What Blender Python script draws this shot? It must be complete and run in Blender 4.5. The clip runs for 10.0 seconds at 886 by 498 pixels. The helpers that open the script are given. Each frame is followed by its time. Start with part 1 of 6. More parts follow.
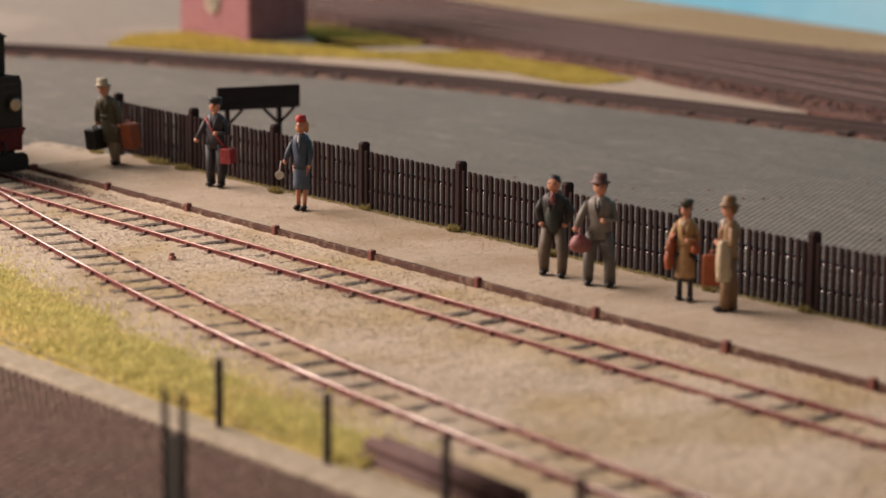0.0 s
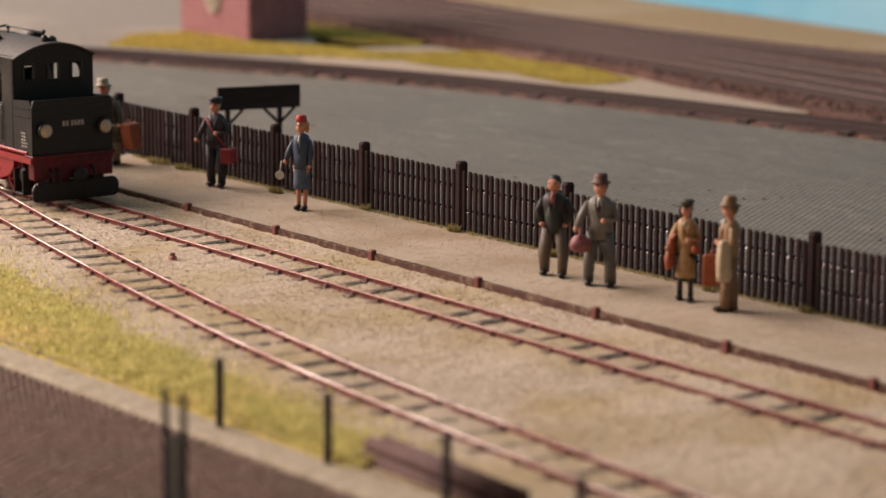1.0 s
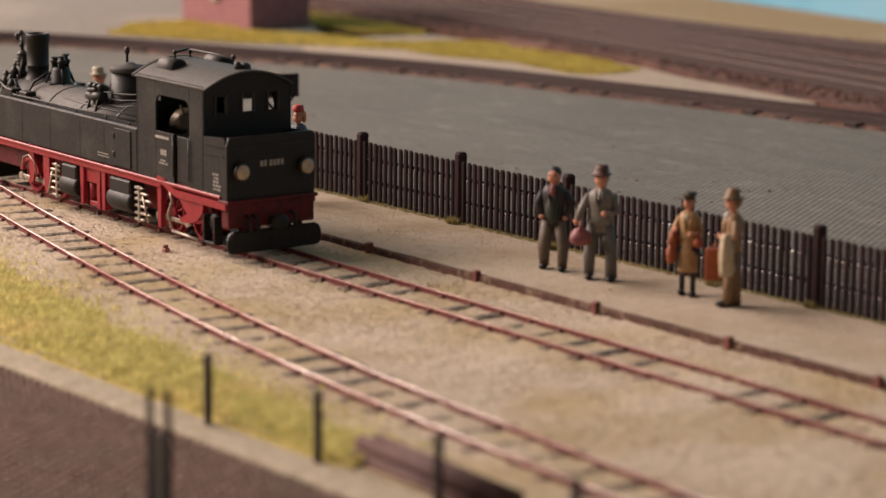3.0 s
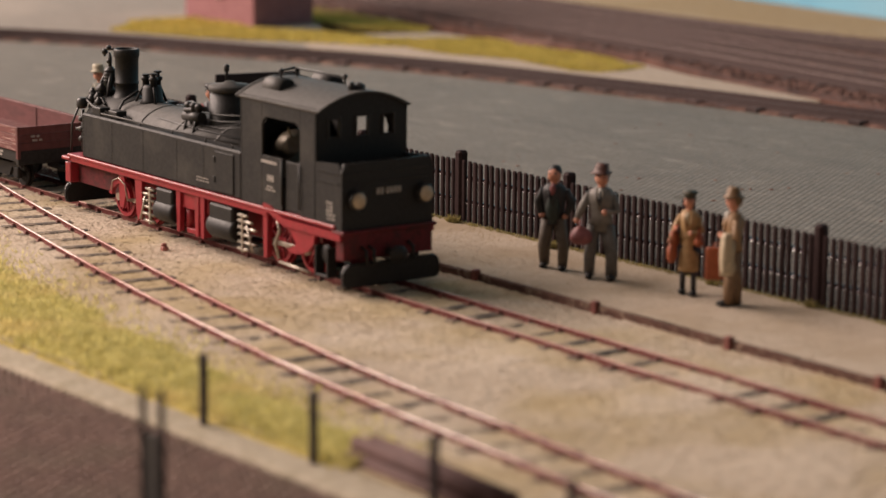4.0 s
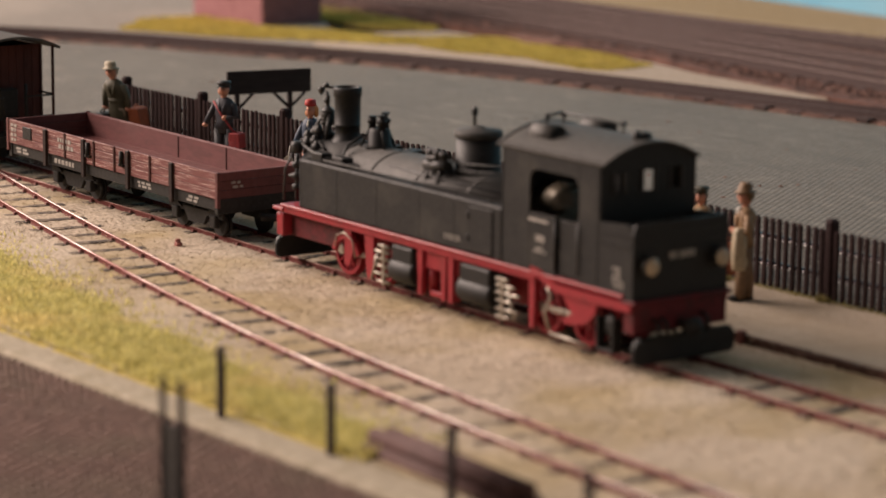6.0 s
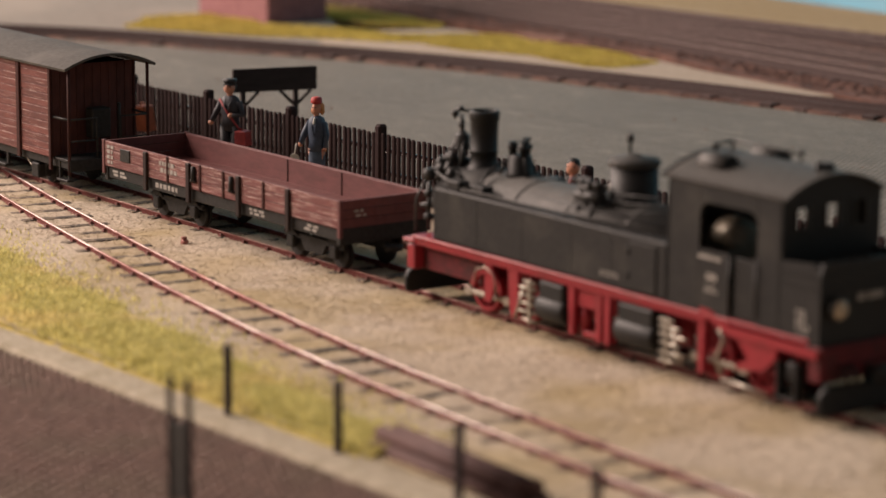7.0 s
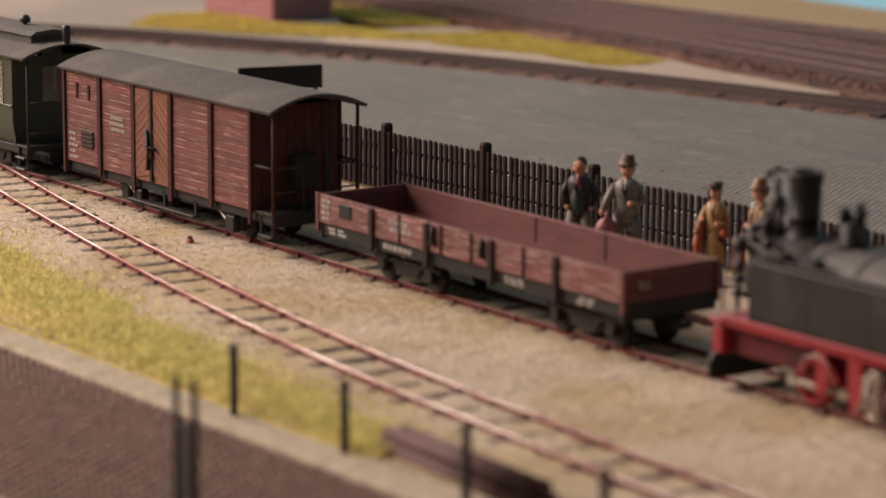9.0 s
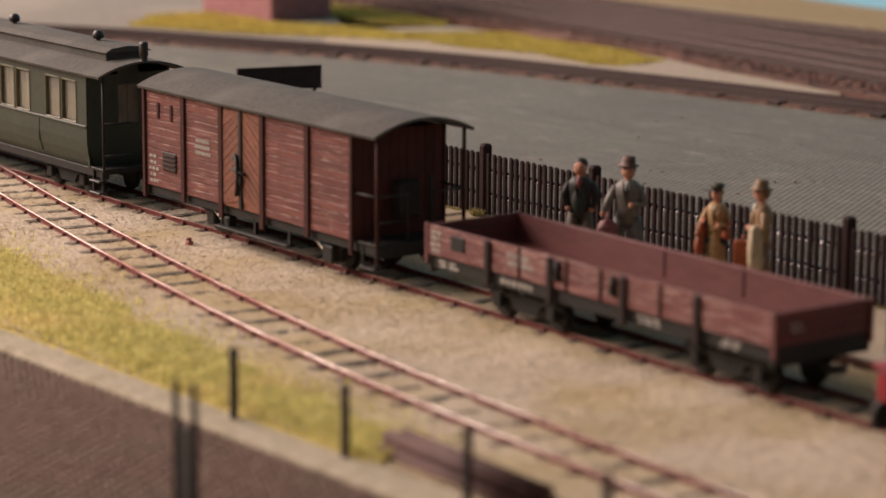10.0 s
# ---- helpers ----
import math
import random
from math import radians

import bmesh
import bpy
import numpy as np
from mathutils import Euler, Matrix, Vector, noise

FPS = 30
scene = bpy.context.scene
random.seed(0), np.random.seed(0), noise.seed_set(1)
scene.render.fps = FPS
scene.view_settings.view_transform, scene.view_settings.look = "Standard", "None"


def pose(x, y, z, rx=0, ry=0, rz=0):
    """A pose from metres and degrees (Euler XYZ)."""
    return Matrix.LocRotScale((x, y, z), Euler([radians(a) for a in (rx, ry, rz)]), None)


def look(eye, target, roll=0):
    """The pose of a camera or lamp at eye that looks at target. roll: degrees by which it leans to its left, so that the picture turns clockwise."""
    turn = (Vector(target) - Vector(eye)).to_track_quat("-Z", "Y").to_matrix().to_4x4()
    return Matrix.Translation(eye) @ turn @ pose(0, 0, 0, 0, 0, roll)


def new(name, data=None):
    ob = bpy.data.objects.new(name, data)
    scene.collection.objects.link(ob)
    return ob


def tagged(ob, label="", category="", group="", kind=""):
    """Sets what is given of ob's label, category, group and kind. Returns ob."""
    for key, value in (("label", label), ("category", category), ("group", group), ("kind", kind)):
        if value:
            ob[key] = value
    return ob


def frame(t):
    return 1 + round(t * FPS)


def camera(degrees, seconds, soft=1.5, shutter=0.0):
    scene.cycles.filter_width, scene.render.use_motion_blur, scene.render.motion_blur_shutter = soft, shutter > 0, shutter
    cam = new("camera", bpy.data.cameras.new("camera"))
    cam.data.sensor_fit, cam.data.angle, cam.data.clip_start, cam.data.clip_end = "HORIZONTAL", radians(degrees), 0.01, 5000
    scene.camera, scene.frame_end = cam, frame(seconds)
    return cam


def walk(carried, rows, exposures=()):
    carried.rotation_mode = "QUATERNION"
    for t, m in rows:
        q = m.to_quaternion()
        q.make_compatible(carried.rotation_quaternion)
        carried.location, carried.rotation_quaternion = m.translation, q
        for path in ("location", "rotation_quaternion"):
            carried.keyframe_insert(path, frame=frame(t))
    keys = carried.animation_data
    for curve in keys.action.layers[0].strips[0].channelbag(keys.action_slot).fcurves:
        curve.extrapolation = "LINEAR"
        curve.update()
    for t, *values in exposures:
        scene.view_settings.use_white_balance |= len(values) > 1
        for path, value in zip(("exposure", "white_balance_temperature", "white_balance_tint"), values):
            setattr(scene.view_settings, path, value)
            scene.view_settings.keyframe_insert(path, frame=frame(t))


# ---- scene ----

# The lens, the hand-held path (millimetres, degrees) and the shallow focus.
cam = camera(18.94, 10.0, soft=1.6)
cam.data.dof.use_dof = True
cam.data.dof.focus_distance = 0.578
cam.data.dof.aperture_fstop = 23.0

PATH = [
    (0.0, 475.8, -361.3, 106.9, 51.03, -10.83, 0.46),
    (1.0, 475.8, -361.4, 106.9, 51.03, -10.83, 0.48),
    (1.5, 474.8, -360.3, 106.5, 51.05, -10.86, 0.55),
    (2.0, 473.2, -358.3, 106.2, 51.10, -10.92, 0.55),
    (2.5, 471.0, -355.8, 105.8, 51.15, -10.99, 0.56),
    (4.0, 468.2, -350.0, 105.5, 51.43, -11.13, 0.58),
    (4.5, 468.5, -350.8, 105.4, 51.42, -11.11, 0.62),
    (5.0, 469.4, -352.4, 105.7, 51.40, -11.13, 0.65),
    (5.5, 469.5, -353.4, 105.3, 51.42, -11.11, 0.64),
    (7.0, 469.0, -353.8, 104.8, 51.57, -11.15, 0.52),
    (7.5, 468.9, -353.9, 104.9, 51.58, -11.18, 0.53),
    (8.0, 468.5, -354.0, 104.9, 51.59, -11.19, 0.50),
    (8.5, 467.9, -353.5, 104.7, 51.64, -11.18, 0.47),
    (9.0, 467.4, -352.9, 104.6, 51.68, -11.19, 0.45),
    (9.5, 466.0, -352.2, 104.6, 51.66, -11.21, 0.40),
    (10.0, 465.5, -351.9, 104.9, 51.64, -11.23, 0.40),
]
M = 0.001
EXPOSURES = [(0.0, 0.0), (2.5, 0.0), (5.0, -0.03), (10.0, -0.05)]
walk(cam, [(t, pose(x * M, y * M, z * M, 90 + pitch, 0, yaw) @ pose(0, 0, 0, 0, 0, roll))
           for t, x, y, z, yaw, pitch, roll in PATH], EXPOSURES)

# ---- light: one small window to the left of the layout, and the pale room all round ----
world = bpy.data.worlds.new("room_light")
scene.world = world
world.use_nodes = True
back = world.node_tree.nodes["Background"]
back.inputs[0].default_value = (1.0, 0.87, 0.82, 1)
back.inputs[1].default_value = 0.15
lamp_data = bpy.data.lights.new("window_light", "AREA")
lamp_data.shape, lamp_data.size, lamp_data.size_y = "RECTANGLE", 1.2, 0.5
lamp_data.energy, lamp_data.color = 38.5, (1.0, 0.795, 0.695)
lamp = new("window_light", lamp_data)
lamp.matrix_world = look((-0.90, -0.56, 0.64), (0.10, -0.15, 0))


# ---- materials ----
def node(nt, kind, **values):
    n = nt.nodes.new(kind)
    for key, value in values.items():
        n.inputs[key].default_value = value
    return n


def mix_colour(nt, fac, a, b, blend="MIX"):
    n = nt.nodes.new("ShaderNodeMix")
    n.data_type, n.blend_type = "RGBA", blend
    for socket, value in ((n.inputs[0], fac), (n.inputs[6], a), (n.inputs[7], b)):
        if isinstance(value, (int, float)):
            socket.default_value = value
        elif isinstance(value, tuple):
            socket.default_value = (*value[:3], 1)
        else:
            nt.links.new(value, socket)
    return n.outputs[2]


def ramp(nt, value, low, high):
    n = nt.nodes.new("ShaderNodeMapRange")
    n.inputs[1].default_value, n.inputs[2].default_value = low, high
    nt.links.new(value, n.inputs[0])
    return n.outputs[0]


def tex_noise(nt, coord, scale, detail=3.0, stretch=(1, 1, 1), rough=0.55):
    """Noise whose scale is in features per millimetre."""
    m = nt.nodes.new("ShaderNodeMapping")
    m.inputs["Scale"].default_value = [1000 * s for s in stretch]
    nt.links.new(coord, m.inputs[0])
    n = node(nt, "ShaderNodeTexNoise", Scale=scale, Detail=detail, Roughness=rough)
    nt.links.new(m.outputs[0], n.inputs["Vector"])
    return n.outputs["Fac"]


def mat(name, a, b=None, rough=0.7, metal=0.0, fine=1.5, coarse=0.12, bump=0.25, c=None, c_at=(0.55, 0.75),
        stretch=(1, 1, 1), per_piece=0.0, scratch=None, scratch_at=(0.6, 0.68), depth=0.00025, spec=0.5):
    """A surface with fine grain between colours a and b, coarse stains towards c, relief and, if wanted, pale rubbed scratches."""
    m = bpy.data.materials.new(name)
    m.use_nodes = True
    nt = m.node_tree
    p = nt.nodes["Principled BSDF"]
    b = b or tuple(v * 0.7 for v in a)
    coord = nt.nodes.new("ShaderNodeTexCoord").outputs["Object"]
    f = tex_noise(nt, coord, fine, 4.0, stretch)
    col = mix_colour(nt, ramp(nt, f, 0.32, 0.68), a, b)
    g = tex_noise(nt, coord, coarse, 3.0)
    if c:
        col = mix_colour(nt, ramp(nt, g, *c_at), col, c)
    if scratch:
        s = tex_noise(nt, coord, 1.0, 4.0, (0.09, 0.09, 4.6), 0.75)
        col = mix_colour(nt, ramp(nt, s, *scratch_at), col, scratch)
    if per_piece:
        info = nt.nodes.new("ShaderNodeObjectInfo")
        isl = nt.nodes.new("ShaderNodeNewGeometry")
        add = nt.nodes.new("ShaderNodeMath")
        add.operation = "ADD"
        nt.links.new(info.outputs["Random"], add.inputs[0])
        nt.links.new(isl.outputs["Random Per Island"], add.inputs[1])
        fr = nt.nodes.new("ShaderNodeMath")
        fr.operation = "FRACT"
        nt.links.new(add.outputs[0], fr.inputs[0])
        hsv = nt.nodes.new("ShaderNodeHueSaturation")
        val = nt.nodes.new("ShaderNodeMapRange")
        val.inputs[3].default_value, val.inputs[4].default_value = 1 - per_piece, 1 + per_piece
        nt.links.new(fr.outputs[0], val.inputs[0])
        nt.links.new(val.outputs[0], hsv.inputs["Value"])
        nt.links.new(col, hsv.inputs["Color"])
        col = hsv.outputs[0]
    nt.links.new(col, p.inputs["Base Color"])
    r = nt.nodes.new("ShaderNodeMapRange")
    r.inputs[3].default_value, r.inputs[4].default_value = max(rough - 0.1, 0.02), min(rough + 0.12, 1)
    nt.links.new(f, r.inputs[0])
    nt.links.new(r.outputs[0], p.inputs["Roughness"])
    p.inputs["Metallic"].default_value = metal
    p.inputs["Specular IOR Level"].default_value = spec
    if bump:
        bm_ = nt.nodes.new("ShaderNodeBump")
        bm_.inputs["Strength"].default_value = bump
        bm_.inputs["Distance"].default_value = depth
        nt.links.new(f, bm_.inputs["Height"])
        nt.links.new(bm_.outputs[0], p.inputs["Normal"])
    return m


def glass_mat(name):
    m = bpy.data.materials.new(name)
    m.use_nodes = True
    p = m.node_tree.nodes["Principled BSDF"]
    p.inputs["Base Color"].default_value = (0.75, 0.72, 0.62, 1)
    p.inputs["Roughness"].default_value = 0.08
    p.inputs["Transmission Weight"].default_value = 0.85
    return m


def setts_mat(name, a, b, joint, width, height, turn=0.0, bump=0.6):
    """Small paving setts too fine to pick apart: courses with recessed joints."""
    m = mat(name, a, b, 0.75, fine=0.9, coarse=0.018, bump=0, c=tuple(v * 0.66 for v in a), c_at=(0.44, 0.74))
    nt = m.node_tree
    p = nt.nodes["Principled BSDF"]
    coord = nt.nodes.new("ShaderNodeTexCoord").outputs["Object"]
    mp = nt.nodes.new("ShaderNodeMapping")
    mp.inputs["Scale"].default_value = (1000, 1000, 1000)
    mp.inputs["Rotation"].default_value = (0, 0, radians(turn))
    nt.links.new(coord, mp.inputs[0])
    br = nt.nodes.new("ShaderNodeTexBrick")
    br.inputs["Scale"].default_value = 1.0
    br.inputs["Brick Width"].default_value, br.inputs["Row Height"].default_value = width, height
    br.inputs["Mortar Size"].default_value = 0.26 * height
    br.inputs["Mortar Smooth"].default_value = 0.6
    br.inputs["Color1"].default_value, br.inputs["Color2"].default_value = (1, 1, 1, 1), (0.72, 0.72, 0.72, 1)
    br.inputs["Mortar"].default_value = (*joint, 1)
    nt.links.new(mp.outputs[0], br.inputs[0])
    old = p.inputs["Base Color"].links[0].from_socket
    worn = tex_noise(nt, coord, 0.06, 4.0, (0.16, 1, 1), 0.7)
    blot = tex_noise(nt, coord, 0.16, 3.0, (0.5, 1, 1))
    old = mix_colour(nt, ramp(nt, worn, 0.50, 0.72), old, tuple(v * 0.64 for v in a))
    old = mix_colour(nt, ramp(nt, blot, 0.56, 0.80), old, tuple(min(v * 1.25, 1) for v in a))
    nt.links.new(mix_colour(nt, 0.75, old, br.outputs["Color"], "MULTIPLY"), p.inputs["Base Color"])
    bn = nt.nodes.new("ShaderNodeBump")
    bn.inputs["Strength"].default_value, bn.inputs["Distance"].default_value = bump, 0.0002
    bn.invert = True
    nt.links.new(br.outputs["Fac"], bn.inputs["Height"])
    nt.links.new(bn.outputs[0], p.inputs["Normal"])
    return m


SAND = mat("sand", (0.66, 0.56, 0.44), (0.345, 0.285, 0.212), 0.95, fine=1.2, coarse=0.030, bump=0.25, c=(0.44, 0.35, 0.21), c_at=(0.43, 0.64), depth=0.0003, spec=0.2)
SAND_FINE = mat("fine_sand", (0.515, 0.43, 0.335), (0.38, 0.315, 0.243), 0.95, fine=2.2, coarse=0.04, bump=0.14, c=(0.36, 0.285, 0.20), c_at=(0.46, 0.68), depth=0.0003, spec=0.2)
GRAIN = mat("grit", (0.64, 0.545, 0.43), (0.49, 0.41, 0.315), 0.9, fine=0.5, coarse=0.03, bump=0, per_piece=0.24, c=(0.44, 0.345, 0.205), c_at=(0.43, 0.64), spec=0.2)
GRASS = mat("grass_fibre", (0.74, 0.68, 0.31), (0.56, 0.51, 0.19), 0.8, fine=0.35, coarse=0.05, bump=0, per_piece=0.3, c=(0.74, 0.62, 0.30), spec=0.2)
GRASS_FAR = mat("ochre_grass_fibre", (0.58, 0.47, 0.13), (0.42, 0.33, 0.08), 0.8, fine=0.1, coarse=0.05, bump=0, per_piece=0.3, c=(0.55, 0.42, 0.16), spec=0.2)
GRASS_DRY = mat("dry_grass_fibre", (0.36, 0.31, 0.12), (0.24, 0.20, 0.08), 0.8, fine=0.35, coarse=0.05, bump=0, per_piece=0.3, spec=0.2)
SOIL = mat("grassy_soil", (0.55, 0.44, 0.13), (0.42, 0.34, 0.09), 0.95, fine=1.0, coarse=0.05, bump=0.5, spec=0.2)
EARTH = mat("layout_base", (0.34, 0.27, 0.18), (0.26, 0.20, 0.13), 0.95, fine=0.8, coarse=0.02, bump=0.4, spec=0.2)
YARD = setts_mat("grey_setts", (0.245, 0.222, 0.182), (0.160, 0.144, 0.116), (0.22, 0.22, 0.22), 1.9, 1.25, 8, 0.8)
ROAD = setts_mat("brown_setts", (0.030, 0.020, 0.017), (0.022, 0.015, 0.012), (0.3, 0.28, 0.27), 1.7, 1.0, 4)
SETT = mat("sett", (0.235, 0.152, 0.124), (0.175, 0.112, 0.092), 0.85, fine=0.5, coarse=0.06, bump=0.3, per_piece=0.12, spec=0.3, c=(0.195, 0.138, 0.107), c_at=(0.45, 0.65))
CONCRETE = mat("concrete", (0.47, 0.41, 0.31), (0.33, 0.285, 0.21), 0.9, fine=0.8, coarse=0.14, bump=0.5, c=(0.29, 0.25, 0.165), c_at=(0.50, 0.70), spec=0.25)
FENCE = mat("dark_brown_plastic", (0.040, 0.023, 0.0225), (0.027, 0.0155, 0.0155), 0.75, fine=1.0, bump=0.12, per_piece=0.2, spec=0.12)
FENCE_RAIL = mat("glossy_brown_plastic", (0.05, 0.027, 0.026), (0.04, 0.022, 0.021), 0.15, fine=1.0, bump=0.0, spec=1.0)
BOARD = mat("brown_edging", (0.135, 0.072, 0.054), (0.070, 0.039, 0.031), 0.9, fine=1.4, coarse=0.5, bump=0.5, stretch=(0.4, 1, 1), c=(0.26, 0.19, 0.14), c_at=(0.54, 0.74), spec=0.2)
MARKER = mat("pale_red_marker", (0.40, 0.16, 0.13), (0.30, 0.11, 0.09), 0.7, fine=1.0, bump=0.2)
PEG = mat("red_brown_peg", (0.20, 0.060, 0.045), (0.14, 0.045, 0.035), 0.7, fine=1.0, bump=0.2)
RUST = mat("rusty_rail_side", (0.170, 0.055, 0.048), (0.105, 0.034, 0.030), 0.85, fine=1.6, bump=0.3, c=(0.10, 0.043, 0.036), spec=0.12)
STEEL = mat("polished_rail_head", (0.74, 0.65, 0.60), (0.48, 0.36, 0.325), 0.45, metal=0.6, fine=0.8, coarse=0.03, bump=0.05, stretch=(0.1, 1, 1), c=(0.30, 0.135, 0.115), c_at=(0.44, 0.64))
DULL_STEEL = mat("dull_rusty_rail_head", (0.54, 0.35, 0.30), (0.28, 0.125, 0.105), 0.48, metal=0.5, fine=0.8, bump=0.05, stretch=(0.1, 1, 1))
CURVE_BALLAST = mat("dark_brown_ballast", (0.175, 0.100, 0.078), (0.070, 0.038, 0.031), 0.95, fine=0.35, coarse=0.03, bump=0.9, depth=0.0015, c=(0.20, 0.135, 0.105), c_at=(0.5, 0.7), spec=0.2)
FAR_HEAD = mat("far_rail_head", (0.46, 0.35, 0.30), (0.32, 0.24, 0.20), 0.55, metal=0.2, fine=1.0, bump=0.05)
FAR_SLEEPER = mat("far_sleeper", (0.075, 0.042, 0.036), (0.042, 0.024, 0.021), 0.9, fine=0.6, bump=0.4, per_piece=0.4)
SLEEPER = mat("dark_sleeper", (0.095, 0.075, 0.058), (0.055, 0.044, 0.035), 0.85, fine=1.2, coarse=0.25, bump=0.4, stretch=(1, 0.3, 1), per_piece=0.3, c=(0.27, 0.21, 0.145), c_at=(0.52, 0.66))
BALLAST = mat("brown_ballast", (0.20, 0.120, 0.098), (0.11, 0.063, 0.053), 0.95, fine=0.8, coarse=0.05, bump=0.8, depth=0.0006, c=(0.24, 0.165, 0.125), c_at=(0.55, 0.75), spec=0.2)
FAR_BALLAST = mat("red_brown_ballast", (0.165, 0.085, 0.065), (0.065, 0.036, 0.030), 0.95, fine=0.11, coarse=0.025, bump=0.9, depth=0.0015, c=(0.215, 0.130, 0.105), c_at=(0.52, 0.72), spec=0.2)
FAR_RAIL = mat("far_rail", (0.055, 0.030, 0.027), (0.04, 0.022, 0.020), 0.6, fine=1.0, bump=0.1)
OCHRE = mat("ochre_field", (0.31, 0.22, 0.12), (0.235, 0.163, 0.086), 0.95, fine=0.3, coarse=0.02, bump=0.4, c=(0.32, 0.245, 0.16), c_at=(0.5, 0.7), spec=0.2)
PALE = mat("pale_path", (0.375, 0.305, 0.238), (0.29, 0.235, 0.18), 0.95, fine=0.6, coarse=0.03, bump=0.3, spec=0.2)
FAR_SAND = mat("greyish_far_ground", (0.235, 0.208, 0.178), (0.185, 0.163, 0.139), 0.95, fine=0.3, coarse=0.012, bump=0.3, c=(0.285, 0.245, 0.205), c_at=(0.5, 0.7), spec=0.2)
SKY_BOARD = mat("painted_sky", (0.125, 0.37, 0.52), (0.115, 0.34, 0.49), 0.85, fine=0.05, coarse=0.006, bump=0.05, c=(0.27, 0.46, 0.56), c_at=(0.5, 0.75))
HUT = mat("maroon_paint", (0.27, 0.115, 0.118), (0.21, 0.082, 0.085), 0.7, fine=0.3, coarse=0.06, bump=0.2)
BLACK = mat("loco_black", (0.0245, 0.0235, 0.0225), (0.0165, 0.016, 0.0155), 0.6, fine=1.2, coarse=0.12, bump=0.06, c=(0.044, 0.041, 0.036), c_at=(0.5, 0.75), spec=0.25)
ROOF_GREY = mat("cab_roof_grey", (0.068, 0.063, 0.056), (0.050, 0.046, 0.041), 0.6, fine=1.0, coarse=0.12, bump=0.08, c=(0.10, 0.092, 0.08))
# Black fittings, and the shade painted on the cab rear and bunker end.
DEEP = mat("deep_and_shaded_black", (0.017, 0.016, 0.015), (0.010, 0.0095, 0.009), 0.55, fine=1.5, bump=0.08, spec=0.35)
IRON = mat("black_iron", (0.028, 0.026, 0.024), (0.018, 0.017, 0.016), 0.5, fine=1.5, bump=0.15)
# RED darkened: shade of the bunker-end beam painted in, plus dark blotches.
RED_SHADED = mat("shaded_red", (0.13, 0.012, 0.017), (0.075, 0.010, 0.012), 0.6, fine=0.8, coarse=0.2, bump=0.08, c=(0.05, 0.014, 0.014), c_at=(0.5, 0.7), spec=0.3)
RED = mat("signal_red", (0.31, 0.018, 0.029), (0.24, 0.014, 0.022), 0.45, fine=0.8, coarse=0.15, bump=0.06, c=(0.19, 0.018, 0.022))
ROD = mat("nickel_rod", (0.50, 0.45, 0.38), (0.33, 0.29, 0.24), 0.42, metal=0.6, fine=1.2, bump=0.05)
BRASS = mat("dull_brass", (0.34, 0.29, 0.22), (0.24, 0.20, 0.15), 0.5, metal=0.3, fine=1.0, bump=0.05)
LENS = mat("lamp_lens", (0.50, 0.40, 0.28), (0.40, 0.31, 0.21), 0.2, fine=0.8, bump=0.0)
DIM_LETTER = mat("worn_lettering", (0.40, 0.37, 0.33), (0.22, 0.20, 0.18), 0.7, fine=2.0, bump=0)
WAGON = mat("red_brown_planks", (0.160, 0.046, 0.041), (0.115, 0.033, 0.030), 0.65, fine=1.0, coarse=0.12, bump=0.2, stretch=(0.25, 1, 1), per_piece=0.14, scratch=(0.54, 0.38, 0.34), scratch_at=(0.535, 0.63))
WAGON_IN = mat("red_brown_boards", (0.140, 0.040, 0.037), (0.105, 0.031, 0.029), 0.7, fine=0.8, coarse=0.08, bump=0.15, stretch=(0.3, 1, 1), per_piece=0.1, c=(0.13, 0.05, 0.045))
BOXWAG = mat("weathered_red_brown_planks", (0.150, 0.038, 0.028), (0.100, 0.025, 0.020), 0.7, fine=1.0, coarse=0.12, bump=0.25, stretch=(0.25, 1, 1), per_piece=0.18, scratch=(0.46, 0.31, 0.26), scratch_at=(0.57, 0.68))
RUBBED = mat("rubbed_plank_edge", (0.155, 0.045, 0.037), (0.115, 0.033, 0.028), 0.7, fine=1.0, coarse=0.22, bump=0.1, stretch=(0.25, 1, 1), c=(0.42, 0.27, 0.23), c_at=(0.48, 0.62))
# Darker copy of the van planks, with the shade of the ends painted in.
VAN_END = mat("shaded_red_brown_boards", (0.080, 0.026, 0.021), (0.055, 0.018, 0.015), 0.75, fine=1.0, coarse=0.12, bump=0.2, stretch=(1, 1, 0.25), per_piece=0.15, spec=0.3)
DOORWOOD = mat("orange_brown_door", (0.20, 0.070, 0.036), (0.14, 0.046, 0.026), 0.7, fine=1.0, coarse=0.12, bump=0.2, per_piece=0.15, scratch=(0.36, 0.22, 0.15), scratch_at=(0.66, 0.76))
STRAP = mat("dark_red_iron", (0.060, 0.019, 0.016), (0.036, 0.013, 0.011), 0.7, fine=1.2, bump=0.1, spec=0.2)
STAKE = mat("dark_brown_stake", (0.030, 0.017, 0.015), (0.020, 0.012, 0.011), 0.7, fine=1.2, bump=0.1, spec=0.25)
ROOF_FELT = mat("roof_felt", (0.090, 0.085, 0.078), (0.070, 0.066, 0.060), 0.85, fine=1.0, coarse=0.06, bump=0.15, c=(0.118, 0.110, 0.10), c_at=(0.5, 0.7), spec=0.3)
BOILER = mat("dusty_boiler_grey", (0.052, 0.048, 0.043), (0.038, 0.035, 0.031), 0.68, fine=1.0, coarse=0.12, bump=0.08, c=(0.075, 0.068, 0.06))
CHASSIS = mat("black_chassis", (0.024, 0.022, 0.021), (0.014, 0.013, 0.012), 0.6, fine=1.2, bump=0.1, spec=0.3)
